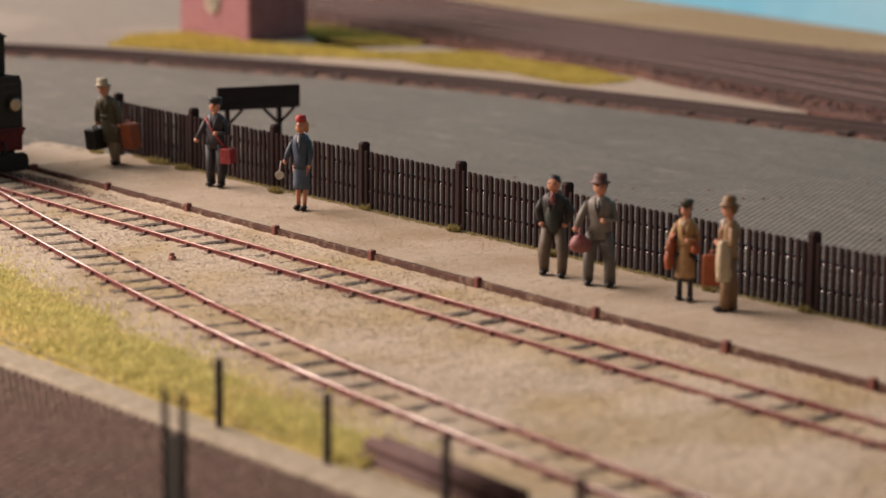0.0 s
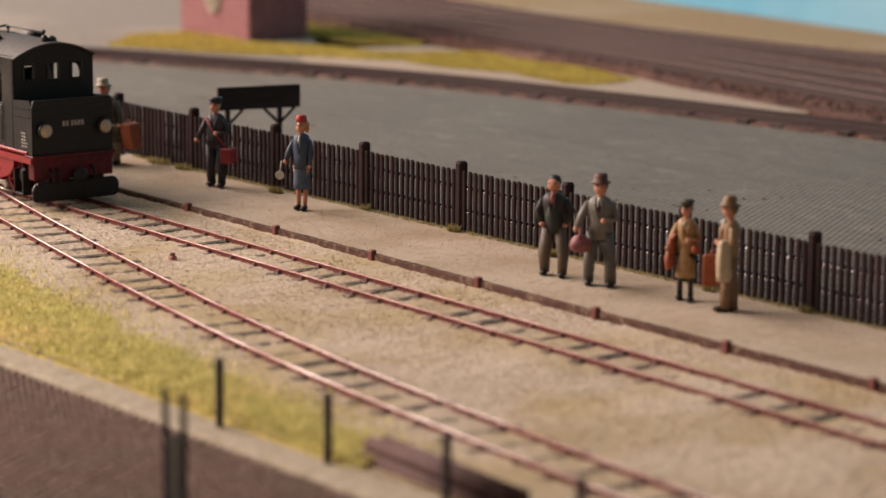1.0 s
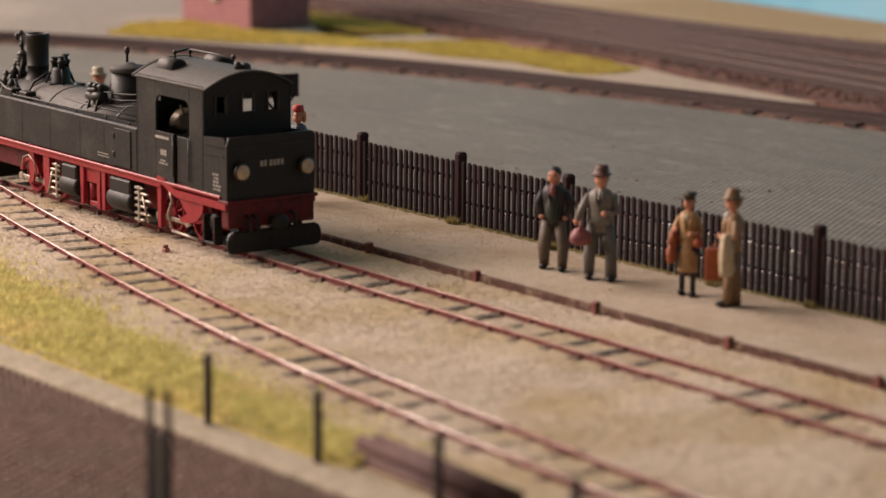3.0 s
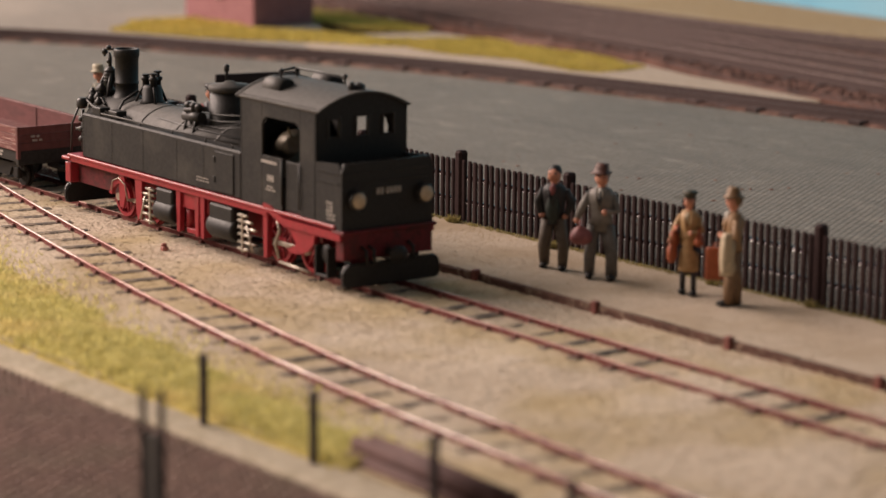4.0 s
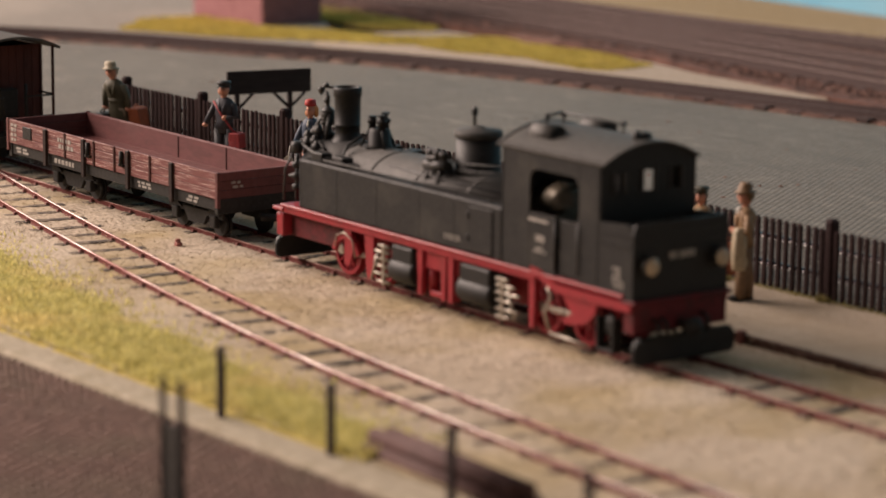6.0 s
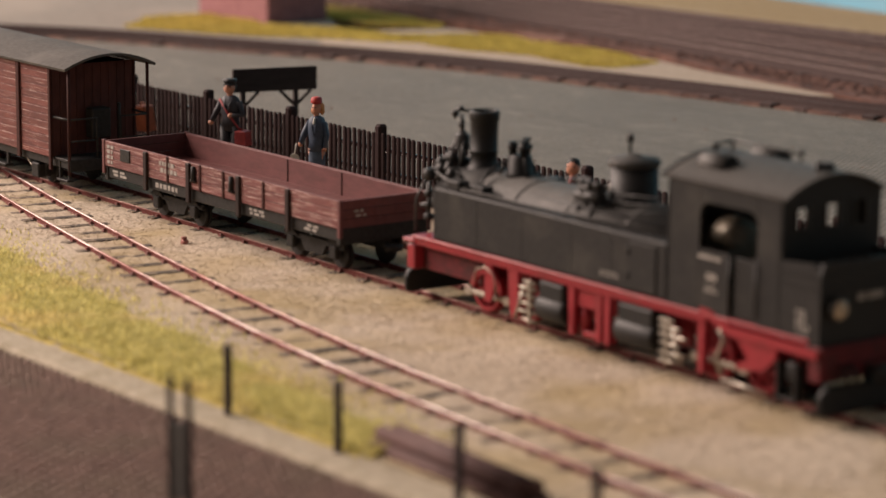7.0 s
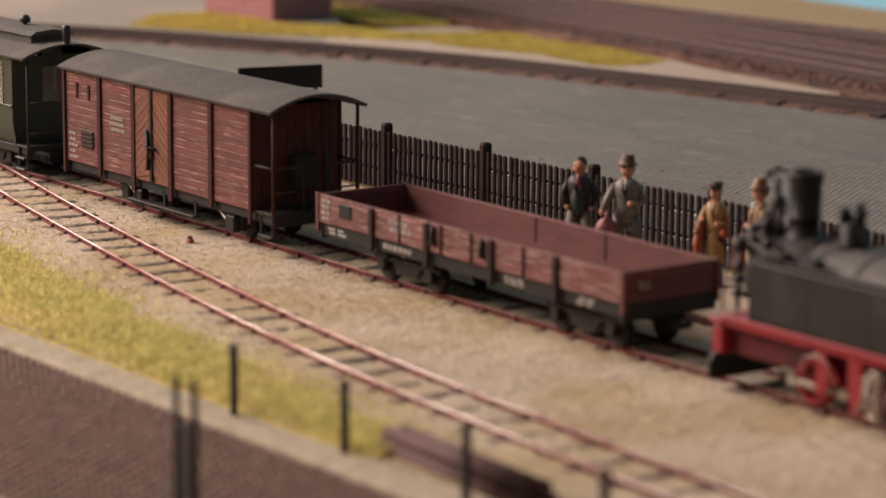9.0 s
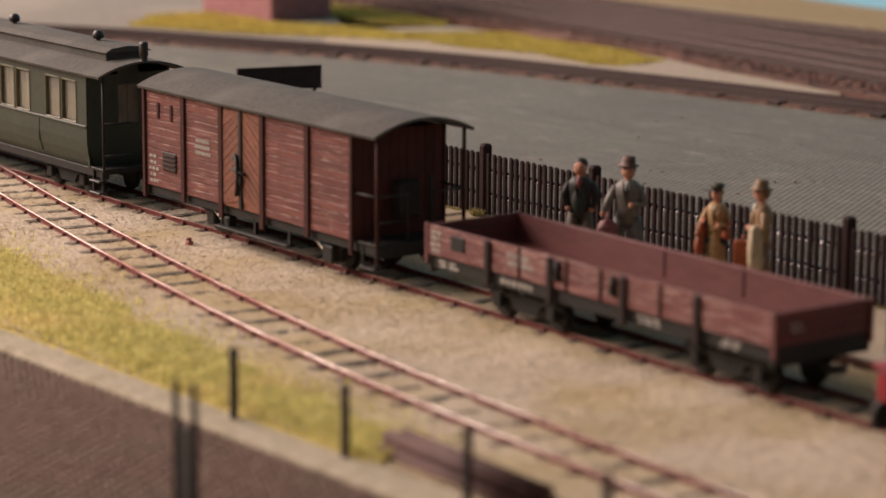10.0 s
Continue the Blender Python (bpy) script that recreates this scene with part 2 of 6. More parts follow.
GREEN = mat("coach_green", (0.028, 0.036, 0.024), (0.022, 0.029, 0.019), 0.5, fine=0.8, coarse=0.08, bump=0.05, c=(0.042, 0.050, 0.032))
CREAM = mat("cream_blind", (0.24, 0.19, 0.115), (0.18, 0.14, 0.085), 0.8, fine=0.6, bump=0.1)
# Near-black colour that stands in for the shade inside the vehicles.
SHADED_INSIDE = mat("shaded_interior", (0.035, 0.028, 0.022), (0.02, 0.016, 0.013), 0.8, fine=0.5, bump=0)
GLASS = glass_mat("window_glass")
TIMBER = mat("brown_timber", (0.10, 0.046, 0.040), (0.065, 0.030, 0.026), 0.8, fine=0.8, bump=0.3, stretch=(0.3, 1, 1))
SIGN = mat("dark_brown_board", (0.030, 0.017, 0.0155), (0.020, 0.0115, 0.0105), 0.75, fine=0.8, bump=0.15, stretch=(0.3, 1, 1))


def leafy(m, share=0.5):
    """Lets light through thin blades."""
    nt = m.node_tree
    p = nt.nodes["Principled BSDF"]
    tr, mx = nt.nodes.new("ShaderNodeBsdfTranslucent"), nt.nodes.new("ShaderNodeMixShader")
    nt.links.new(p.inputs["Base Color"].links[0].from_socket, tr.inputs[0])
    mx.inputs[0].default_value = share
    nt.links.new(p.outputs[0], mx.inputs[1])
    nt.links.new(tr.outputs[0], mx.inputs[2])
    nt.links.new(mx.outputs[0], nt.nodes["Material Output"].inputs[0])


leafy(GRASS), leafy(GRASS_DRY), leafy(GRASS_FAR)


def paint(name, rgb, rough=0.6):
    return mat(name, rgb, tuple(v * 0.72 for v in rgb), rough, fine=1.1, coarse=0.25, bump=0.1)


SKIN = paint("painted_skin", (0.60, 0.27, 0.17))
SHOE = paint("black_shoe_paint", (0.02, 0.018, 0.016))


# ---- mesh kit: everything is given in millimetres ----
KIT = {"shift": Vector((0, 0, 0))}


def box(bm, x0, x1, y0, y1, z0, z1, bevel=0.0, mi=0):
    r = bmesh.ops.create_cube(bm, size=1)
    vs = r["verts"]
    for v in vs:
        v.co = Vector(((x0 + x1) / 2 + v.co.x * (x1 - x0), (y0 + y1) / 2 + v.co.y * (y1 - y0), (z0 + z1) / 2 + v.co.z * (z1 - z0)))
    faces = {f for v in vs for f in v.link_faces}
    if bevel:
        edges = list({e for v in vs for e in v.link_edges})
        out = bmesh.ops.bevel(bm, geom=edges, offset=bevel, segments=1, affect="EDGES", profile=0.5)
        faces = {f for v in out["verts"] for f in v.link_faces}
    for f in faces:
        f.material_index = mi
    return bm


def tube(bm, points, radii, n=10, mi=0, flat=1.0, caps=True):
    """A round bar through the points; radii one for all or one a point; flat squeezes it sideways."""
    pts = [Vector(p) for p in points]
    if isinstance(radii, (int, float)):
        radii = [radii] * len(pts)
    rings = []
    side = None
    for i, p in enumerate(pts):
        d = (pts[min(i + 1, len(pts) - 1)] - pts[max(i - 1, 0)]).normalized()
        if side is None:
            side = d.cross(Vector((0, 1, 0)) if abs(d.y) < 0.9 else Vector((1, 0, 0))).normalized()
        side = (side - d * side.dot(d)).normalized()
        other = d.cross(side)
        rings.append([bm.verts.new(p + radii[i] * (math.cos(a) * side + flat * math.sin(a) * other))
                      for a in (2 * math.pi * k / n for k in range(n))])
    for a, b in zip(rings, rings[1:]):
        for k in range(n):
            f = bm.faces.new((a[k], a[(k + 1) % n], b[(k + 1) % n], b[k]))
            f.material_index, f.smooth = mi, True
    if caps:
        for ring in (rings[0][::-1], rings[-1]):
            f = bm.faces.new(ring)
            f.material_index = mi
    return bm


def lathe(bm, x, y, profile, n=16, mi=0, sx=1.0, sy=1.0):
    """A turned form on an upright axis: (radius, z) from below to above."""
    rings = [[bm.verts.new((x + r * sx * math.cos(a), y + r * sy * math.sin(a), z)) for a in (2 * math.pi * k / n for k in range(n))]
             for r, z in profile]
    for a, b in zip(rings, rings[1:]):
        for k in range(n):
            f = bm.faces.new((a[k], a[(k + 1) % n], b[(k + 1) % n], b[k]))
            f.material_index, f.smooth = mi, True
    for ring in (rings[0][::-1], rings[-1]):
        bm.faces.new(ring).material_index = mi
    return bm


def prism(bm, outline, axis, a, b, mi=0):
    """An outline pushed along an axis from a to b; the outline lies in the two other axes."""
    def at(p, q):
        return {"x": (q, p[0], p[1]), "y": (p[0], q, p[1]), "z": (p[0], p[1], q)}[axis]
    lo, hi = [bm.verts.new(at(p, a)) for p in outline], [bm.verts.new(at(p, b)) for p in outline]
    n = len(outline)
    faces = [bm.faces.new(lo[::-1]), bm.faces.new(hi)]
    faces += [bm.faces.new((lo[k], lo[(k + 1) % n], hi[(k + 1) % n], hi[k])) for k in range(n)]
    for f in faces:
        f.material_index = mi
    bmesh.ops.recalc_face_normals(bm, faces=faces)
    return bm


def ball(bm, x, y, z, rx, ry=None, rz=None, mi=0, n=10):
    r = bmesh.ops.create_uvsphere(bm, u_segments=n, v_segments=max(6, n - 3), radius=1)
    for v in r["verts"]:
        v.co = Vector((x + v.co.x * rx, y + v.co.y * (ry or rx), z + v.co.z * (rz or rx)))
        for f in v.link_faces:
            f.material_index, f.smooth = mi, True
    return bm


def plank_box(bm, x0, x1, y0, y1, z0, z1, bevel, out):
    """A side plank whose long outer edges are rubbed (second material) and whose inner face is plain (third); out: +1 or -1 along y."""
    box(bm, x0, x1, y0, y1, z0, z1, bevel)
    bm.normal_update()
    for f in bm.faces:
        if f.normal.y * out > 0.3 and f.normal.z > 0.3:
            f.material_index = 1
        elif f.normal.y * out < 0.3:
            f.material_index = 2
    return bm


def mesh_of(name, bm, materials):
    for v in bm.verts:
        v.co = (v.co - KIT["shift"]) * M
    me = bpy.data.meshes.new(name)
    bm.to_mesh(me)
    bm.free()
    for m in materials if isinstance(materials, (list, tuple)) else [materials]:
        me.materials.append(m)
    return me


def part(name, bm, material, parent, label=""):
    ob = new(name, mesh_of(name, bm, material))
    ob.parent = parent
    return tagged(ob, label)


def thing(name, label, category, group="", kind="", at=(0, 0, 0), rz=0.0):
    ob = new(name)
    ob.empty_display_size = 0.01
    ob.matrix_basis = pose(at[0] * M, at[1] * M, at[2] * M, 0, 0, rz)
    return tagged(ob, label, category, group, kind)


def solid(name, bm, material, label, category, group="", kind=""):
    return tagged(new(name, mesh_of(name, bm, material)), label, category, group, kind)


def B():
    return bmesh.new()


def piece(name, mesh, parent, x, y, z, rz=0.0, rx=0.0, ry=0.0):
    ob = new(name, mesh)
    ob.parent = parent
    ob.matrix_basis = pose(x * M, y * M, z * M, rx, ry, rz)
    return ob


def bars(bm, x0, z0, width, y, rows, step=0.6, h=0.34, gaps=7, seed=1):
    """Unreadable small writing on an upright side face: rows of short bars."""
    rnd = random.Random(seed)
    for r in range(rows):
        x = x0 + rnd.uniform(0, 0.2) * width
        while x < x0 + width * rnd.uniform(0.75, 1.0):
            w = width / gaps * rnd.uniform(0.5, 1.1)
            box(bm, x, x + w, y - 0.06, y + 0.02, z0 + r * step, z0 + r * step + h)
            x += w + width / gaps * 0.35
    return bm


# ---- the layout's ground, piece by piece ----
def slab(name, outline, z0, z1, material, label, category):
    return solid(name, prism(B(), outline, "z", z0, z1), material, label, category, kind="structure")


def relief(name, x0, x1, y0, y1, step, base, rise, material, label, category, edge=None, bank=None):
    """A sheet of loose material with a gently uneven surface."""
    bm = B()
    nx, ny = int((x1 - x0) / step), int((y1 - y0) / step)
    grid = []
    for i in range(nx + 1):
        row = []
        for j in range(ny + 1):
            x, y = x0 + (x1 - x0) * i / nx, y0 + (y1 - y0) * j / ny
            if edge:
                y = edge(x, y, j / ny)
            h = noise.noise((x * 0.05, y * 0.05, 1)) * 0.6 + noise.noise((x * 0.3, y * 0.3, 5)) * 0.4 + noise.noise((x * 0.85, y * 0.85, 8)) * 0.5 + noise.noise((x * 1.7, y * 1.7, 3)) * 0.15
            row.append(bm.verts.new((x, y, base + rise * h + (bank(x, y) if bank else 0.0))))
        grid.append(row)
    for i in range(nx):
        for j in range(ny):
            bm.faces.new((grid[i][j], grid[i + 1][j], grid[i + 1][j + 1], grid[i][j + 1])).smooth = True
    return solid(name, bm, material, label, category, kind="structure")


def kerb_y(x):
    return -31.4 - 0.011 * x


slab("ground", [(-1500, -1200), (1500, -1200), (1500, 1000), (-1500, 1000)], -6, -1.95, EARTH, "flat sandy base of the model railway layout", "ground")


def edging_bank(x, y):
    """Sand washed up against the front of the platform edging."""
    d = max(kerb_y(x) - y, 0)
    far = min(max((70 - x) / 110, 0), 1)
    return (0.5 * far * (1 + noise.noise((x * 0.11, 0, 7))) + 0.25 * noise.noise((x * 0.6, 0, 2))) * math.exp(-(d / 1.3) ** 2)


relief("trackbed", -220, 300, -130.6, -31, 0.7, 0.74, 0.42, SAND, "beige sandy gravel around the narrow-gauge tracks", "ground", bank=edging_bank)
relief("platform", -98, 300, -31, 4, 0.7, 2.15, 0.17, SAND_FINE, "fine beige sand platform behind a wooden edging", "platform",
       lambda x, y, f: kerb_y(x) + 0.7 + f * (3.4 - kerb_y(x)))
relief("platform_ramp", -150, -98, -31, 2, 2.0, 0.9, 0.5, SAND_FINE, "sandy slope at the end of the platform", "ground",
       lambda x, y, f: -29 + f * (31 + 0.10 * (x + 98)))
slab("yard", [(-135, -24), (-352, 66), (-313, 90), (-280, 110), (-238, 127), (-199, 144), (-160, 158), (-115, 166), (-76, 175), (-35, 179), (30, 190)] + [(340, 240), (340, 1.5), (-100, 1.5), (-135, -6)], -2.2, 0.9, YARD, "grey yard paved with fine worn setts", "ground")
slab("far_yard", [(-372, 72), (-618, 198), (-593, 344), (-442, 310), (-342, 233), (-262, 180), (-244, 160), (-286, 119), (-318, 100)], -2.2, 0.5, FAR_SAND, "pale sandy ground beyond the curved track", "ground")
slab("pale_path", [(-273, 184), (-258, 225), (-190, 227), (-150, 224), (-122, 217), (-93, 214), (-67, 215), (-58, 208), (-80, 194), (-113, 188), (-142, 180), (-194, 168), (-240, 160), (-252, 164)], -2.2, 0.62, PALE, "pale sandy strip beside the far tracks", "ground")
slab("far_ballast", [(-352, 220), (-448, 310), (-399, 320), (-286, 314), (-144, 338), (-91, 343), (39, 184), (-27, 206), (-94, 214), (-157, 232), (-275, 238)], -2.2, 1.1, FAR_BALLAST, "brown ballast of the far station tracks", "ground")
slab("ochre_field", [(-444, 307), (-583, 360), (-402, 464)] + [(-343, 408), (-193, 392), (300, 340)] + [(-88, 339), (-142, 335), (-283, 311)], -2.2, 0.4, OCHRE, "ochre field in front of the painted sky", "ground")
slab("backdrop", [(-1100, 490), (500, 319), (500, 325), (-1100, 496)], -1, 420, SKY_BOARD, "painted light blue sky on a backdrop board", "backdrop")


def scatter_grit(name, count, region, size, material, label, seed):
    """Loose grains: thousands of tiny eight-sided stones in one mesh."""
    rng = np.random.default_rng(seed)
    unit = np.array([(1, 0, 0), (-1, 0, 0), (0, 1, 0), (0, -1, 0), (0, 0, 1), (0, 0, -1)], float)
    tri = np.array([(0, 2, 4), (2, 1, 4), (1, 3, 4), (3, 0, 4), (2, 0, 5), (1, 2, 5), (3, 1, 5), (0, 3, 5)])
    pts = region(rng, count)
    r = rng.uniform(*size, len(pts))[:, None, None] * rng.uniform(0.6, 1.2, (len(pts), 1, 3)) * np.array([1, 1, 0.45])
    ang = rng.uniform(0, 6.28, len(pts))
    c, s = np.cos(ang), np.sin(ang)
    v = unit[None] * r
    v = np.stack([v[..., 0] * c[:, None] - v[..., 1] * s[:, None], v[..., 0] * s[:, None] + v[..., 1] * c[:, None], v[..., 2]], -1) + pts[:, None]
    f = (tri[None] + 6 * np.arange(len(pts))[:, None, None]).reshape(-1, 3)
    me = bpy.data.meshes.new(name)
    me.from_pydata((v.reshape(-1, 3) * M).tolist(), [], f.tolist())
    me.materials.append(material)
    return tagged(new(name, me), label, "gravel", kind="stuff")


def bed_region(rng, n):
    x, y = rng.uniform(-110, 240, n), rng.uniform(-126, -33, n)
    return np.stack([x, y, np.full(n, 0.72) + rng.uniform(0, 0.2, n)], -1)


def platform_region(rng, n):
    x = rng.uniform(-97, 240, n)
    return np.stack([x, -30.4 - 0.011 * x + rng.uniform(0, 1, n) * 33.0, np.full(n, 2.2)], -1)


scatter_grit("gravel", 90000, bed_region, (0.09, 0.22), GRAIN, "loose beige gravel grains between the tracks", 3)
scatter_grit("coarse_gravel", 1500, bed_region, (0.2, 0.38), GRAIN, "scattered coarser beige stones between the tracks", 6)


def yard_region(rng, n):
    return np.stack([rng.uniform(-260, 120, n), rng.uniform(6, 140, n), np.full(n, 0.95)], -1)


scatter_grit("yard_litter", 90, yard_region, (0.25, 0.8), BALLAST, "a few small dark stones lying on the yard", 9)
scatter_grit("platform_grit", 36000, platform_region, (0.06, 0.15), GRAIN, "fine beige grit on the platform", 4)


def fibres(name, count, region, height, material, label, seed, width=0.16, category="grass"):
    """Grass of thin leaning blades, in one mesh."""
    rng = np.random.default_rng(seed)
    p = region(rng, count)
    n = len(p)
    a, b = rng.uniform(0, 6.28, n), rng.uniform(0, 6.28, n)
    h, lean = rng.uniform(*height, n), rng.uniform(0.1, 0.9, n)
    w = np.stack([np.cos(a), np.sin(a), 0 * a], -1) * width * rng.uniform(0.6, 1.4, (n, 1))
    tip = p + np.stack([np.cos(b) * lean * h, np.sin(b) * lean * h, h], -1)
    v = np.stack([p - w, p + w, tip], 1).reshape(-1, 3) * M
    me = bpy.data.meshes.new(name)
    me.from_pydata(v.tolist(), [], np.arange(3 * n).reshape(-1, 3).tolist())
    me.materials.append(material)
    return tagged(new(name, me), label, category, kind="stuff")


def verge_edge(x):
    """The ragged upper edge of the near grass verge."""
    t = min(max((x + 60) / 230, 0), 1)
    return -82 - 40 * t ** 0.75 + 3.0 * noise.noise((x * 0.06, 0, 3)) + 1.5 * noise.noise((x * 0.3, 0, 9))


def verge_region(rng, n):
    x = rng.uniform(-120, 172, n)
    top = np.array([verge_edge(v) for v in x])
    f = rng.uniform(0, 1, n) ** 0.8
    y = -131 + f * (top + 131)
    stray = rng.uniform(0, 1, n) < 0.2
    y = y + stray * f * np.abs(rng.normal(0, 5.0, n))
    mound = np.where(stray, 0.5, 1.2 * np.sin(np.clip(f, 0, 1) * math.pi) ** 0.6)
    return np.stack([x, y, mound + 0.15], -1)


bm = B()
cols = []
for i in range(98):
    x = -122 + 3 * i
    cols.append([bm.verts.new((x, -131.5 + k / 8 * (verge_edge(x) + 131.5), (0.10 if k else 0.3) + 1.2 * math.sin(k / 8 * math.pi) ** 0.6 + 0.3 * noise.noise((x * 0.2, k * 0.7, 4)))) for k in range(9)])
for a, b in zip(cols, cols[1:]):
    for k in range(8):
        bm.faces.new((a[k], b[k], b[k + 1], a[k + 1])).smooth = True
solid("grass_verge_soil", bm, SOIL, "low yellow-green grassy bank beside the concrete kerb", "grass bank", kind="structure")
fibres("grass_verge", 72000, verge_region, (0.35, 1.35), GRASS, "yellow-green static grass on the bank", 5, width=0.22)


def poly_region(outline, z):
    xs, ys = [p[0] for p in outline], [p[1] for p in outline]

    def inside(x, y):
        hit = np.zeros(len(x), bool)
        for (x0, y0), (x1, y1) in zip(outline, outline[1:] + outline[:1]):
            cross = (y0 > y) != (y1 > y)
            hit ^= cross & (x < (x1 - x0) * (y - y0) / ((y1 - y0) or 1e-9) + x0)
        return hit

    def region(rng, n):
        x, y = rng.uniform(min(xs), max(xs), 6 * n), rng.uniform(min(ys), max(ys), 6 * n)
        jx = np.array([3 * noise.noise((u * 0.07, w * 0.07, 2)) for u, w in zip(x, y)])
        keep = inside(x + jx, y + jx)
        x, y = x[keep][:n], y[keep][:n]
        return np.stack([x, y, np.full(len(x), z)], -1)
    return region


FAR_GRASS = [
    [(-322, 133), (-346, 153), (-344, 180), (-317, 181), (-305, 178), (-282, 191), (-255, 196), (-232, 212), (-214, 200), (-240, 180), (-264, 165), (-279, 152), (-300, 143)],
    [(-344, 235), (-319, 236), (-265, 228), (-257, 220), (-278, 207), (-315, 208)],
    [(-251, 190), (-240, 214), (-230, 226), (-211, 223), (-186, 226), (-157, 222), (-143, 218), (-142, 199), (-150, 194), (-163, 194), (-181, 197), (-207, 188)],
]
for k, outline in enumerate(FAR_GRASS):
    fibres("far_grass", 12000, poly_region(outline, 0.55), (0.4, 1.3), GRASS_FAR, "yellow-ochre grass patch beside the curved track", 20 + k, width=0.5)


STONE = mat("far_ballast_stone", (0.145, 0.080, 0.063), (0.070, 0.040, 0.033), 0.95, fine=0.3, bump=0, per_piece=0.6, spec=0.2)
scatter_grit("far_ballast_stones", 9000, poly_region([(-352, 220), (-448, 310), (-286, 314), (-144, 338), (-91, 343), (39, 190), (-27, 210), (-94, 218), (-157, 236), (-275, 240)], 1.2), (0.5, 1.7), STONE, "coarse red-brown ballast stones on the far tracks", 14)
scatter_grit("dark_soil", 3200, lambda rng, n: np.stack([-84 + rng.normal(0, 13, n), -37.5 + rng.normal(0, 2.2, n), np.full(n, 0.85)], -1), (0.14, 0.36), BALLAST, "dark brown soil scattered beside the turnout", 15)


def tuft(x, y, z, spread, count, seed, label="small dry grass tuft at the foot of the fence"):
    def region(rng, n):
        a, r = rng.uniform(0, 6.28, n), spread * np.sqrt(rng.uniform(0, 1, n))
        return np.stack([x + r * np.cos(a), y + 0.5 * r * np.sin(a), np.full(n, z)], -1)
    fibres("grass_tuft", count, region, (0.5, 1.8), GRASS_DRY, label, seed, width=0.12)


for k, (x, y, sp, n) in enumerate([(35.5, -2.4, 1.8, 260), (-28, -4.5, 2.2, 260), (69, -4.0, 2.0, 260), (3, -1.6, 1.4, 120), (-70, -3.0, 3.0, 220),
                                   (-105, -6, 3.0, 200), (115, -3, 1.6, 100), (-82, -2.5, 4.0, 260), (140, -2.2, 1.5, 90), (168, -2.5, 2.0, 110)]):
    tuft(x, y, 2.2, sp, n, 40 + k)


def along_fence(rng, n):
    x = rng.uniform(-95, 230, n)
    return np.stack([x, -0.9 - np.abs(rng.normal(0, 0.7, n)), np.full(n, 2.15)], -1)


fibres("fence_weeds", 6000, along_fence, (0.2, 0.8), GRASS_DRY, "thin dry weeds along the foot of the fence", 60, width=0.1)

# ---- near kerb and sett road ----
bm = B()
rows = []
for i in range(331):
    x = -330 + 2 * i
    a, b, h = 0.35 * noise.noise((x * 0.13, 0, 1)), 0.3 * noise.noise((x * 0.4, 3, 1)), 0.12 * noise.noise((x * 0.3, 6, 1))
    rows.append([bm.verts.new((x, y, z)) for y, z in ((-137.5 + a, -0.8), (-137.5 + a, 0.3 + h), (-137.0 + a, 0.75 + h), (-136.0, 0.9 + h), (-134.2 + b, 1.05 + h + b * 0.3), (-132.6, 1.05 - h), (-131.4 + b, 1.15), (-130.4 + b, 1.35), (-130.0, -0.8))])
for a, b in zip(rows, rows[1:]):
    for k in range(8):
        bm.faces.new((a[k], b[k], b[k + 1], a[k + 1]))
bm.faces.new(rows[0]), bm.faces.new(rows[-1][::-1])
bmesh.ops.recalc_face_normals(bm, faces=bm.faces)
for v in bm.verts:
    v.co.z -= 0.9
solid("kerb", bm, CONCRETE, "pale weathered concrete kerb beside the sett road", "kerb", kind="structure")
bm = B()
prism(bm, [(-194.0, -0.8), (-194.0, 0.5), (-193.0, 0.8), (-183.6, 0.8), (-182.6, 0.6), (-182.2, 0.1), (-182.2, -0.8)], "x", -330, 330)
for v in bm.verts:
    v.co.z -= 0.9
solid("kerb", bm, CONCRETE, "pale concrete kerb along the near side of the road", "kerb", kind="structure")
road = slab("road", [(-330, -182.0), (330, -182.0), (330, -137.2), (-330, -137.2)], -2.1, -1.25, ROAD, "brown sett-paved road in front of the bank", "road")


def road_setts():
    rng = np.random.default_rng(8)
    vs, fs = [], []
    row = 0
    y = -138.0
    while y > -180.6:
        x = 20 + (row % 2) * 1.2
        while x < 225:
            w, h, d = 1.62 + rng.uniform(-0.04, 0.04), 1.14 + rng.uniform(-0.03, 0.03), 0.72 + rng.uniform(-0.12, 0.12)
            n, z = len(vs), -1.26
            ins = 0.18
            vs += [(x, y, z), (x + w, y, z), (x + w, y - h, z), (x, y - h, z),
                   (x + ins, y - ins, z + d), (x + w - ins, y - ins, z + d), (x + w - ins, y - h + ins, z + d), (x + ins, y - h + ins, z + d)]
            fs += [(n + 4, n + 7, n + 6, n + 5), (n, n + 4, n + 5, n + 1), (n + 1, n + 5, n + 6, n + 2), (n + 2, n + 6, n + 7, n + 3), (n + 3, n + 7, n + 4, n)]
            x += 2.4
        y -= 1.9
        row += 1
    me = bpy.data.meshes.new("setts")
    me.from_pydata([tuple(c * M for c in v) for v in vs], [], fs)
    me.materials.append(SETT)
    ob = new("setts", me)
    ob.parent = road
    tagged(ob, kind="stuff")


road_setts()


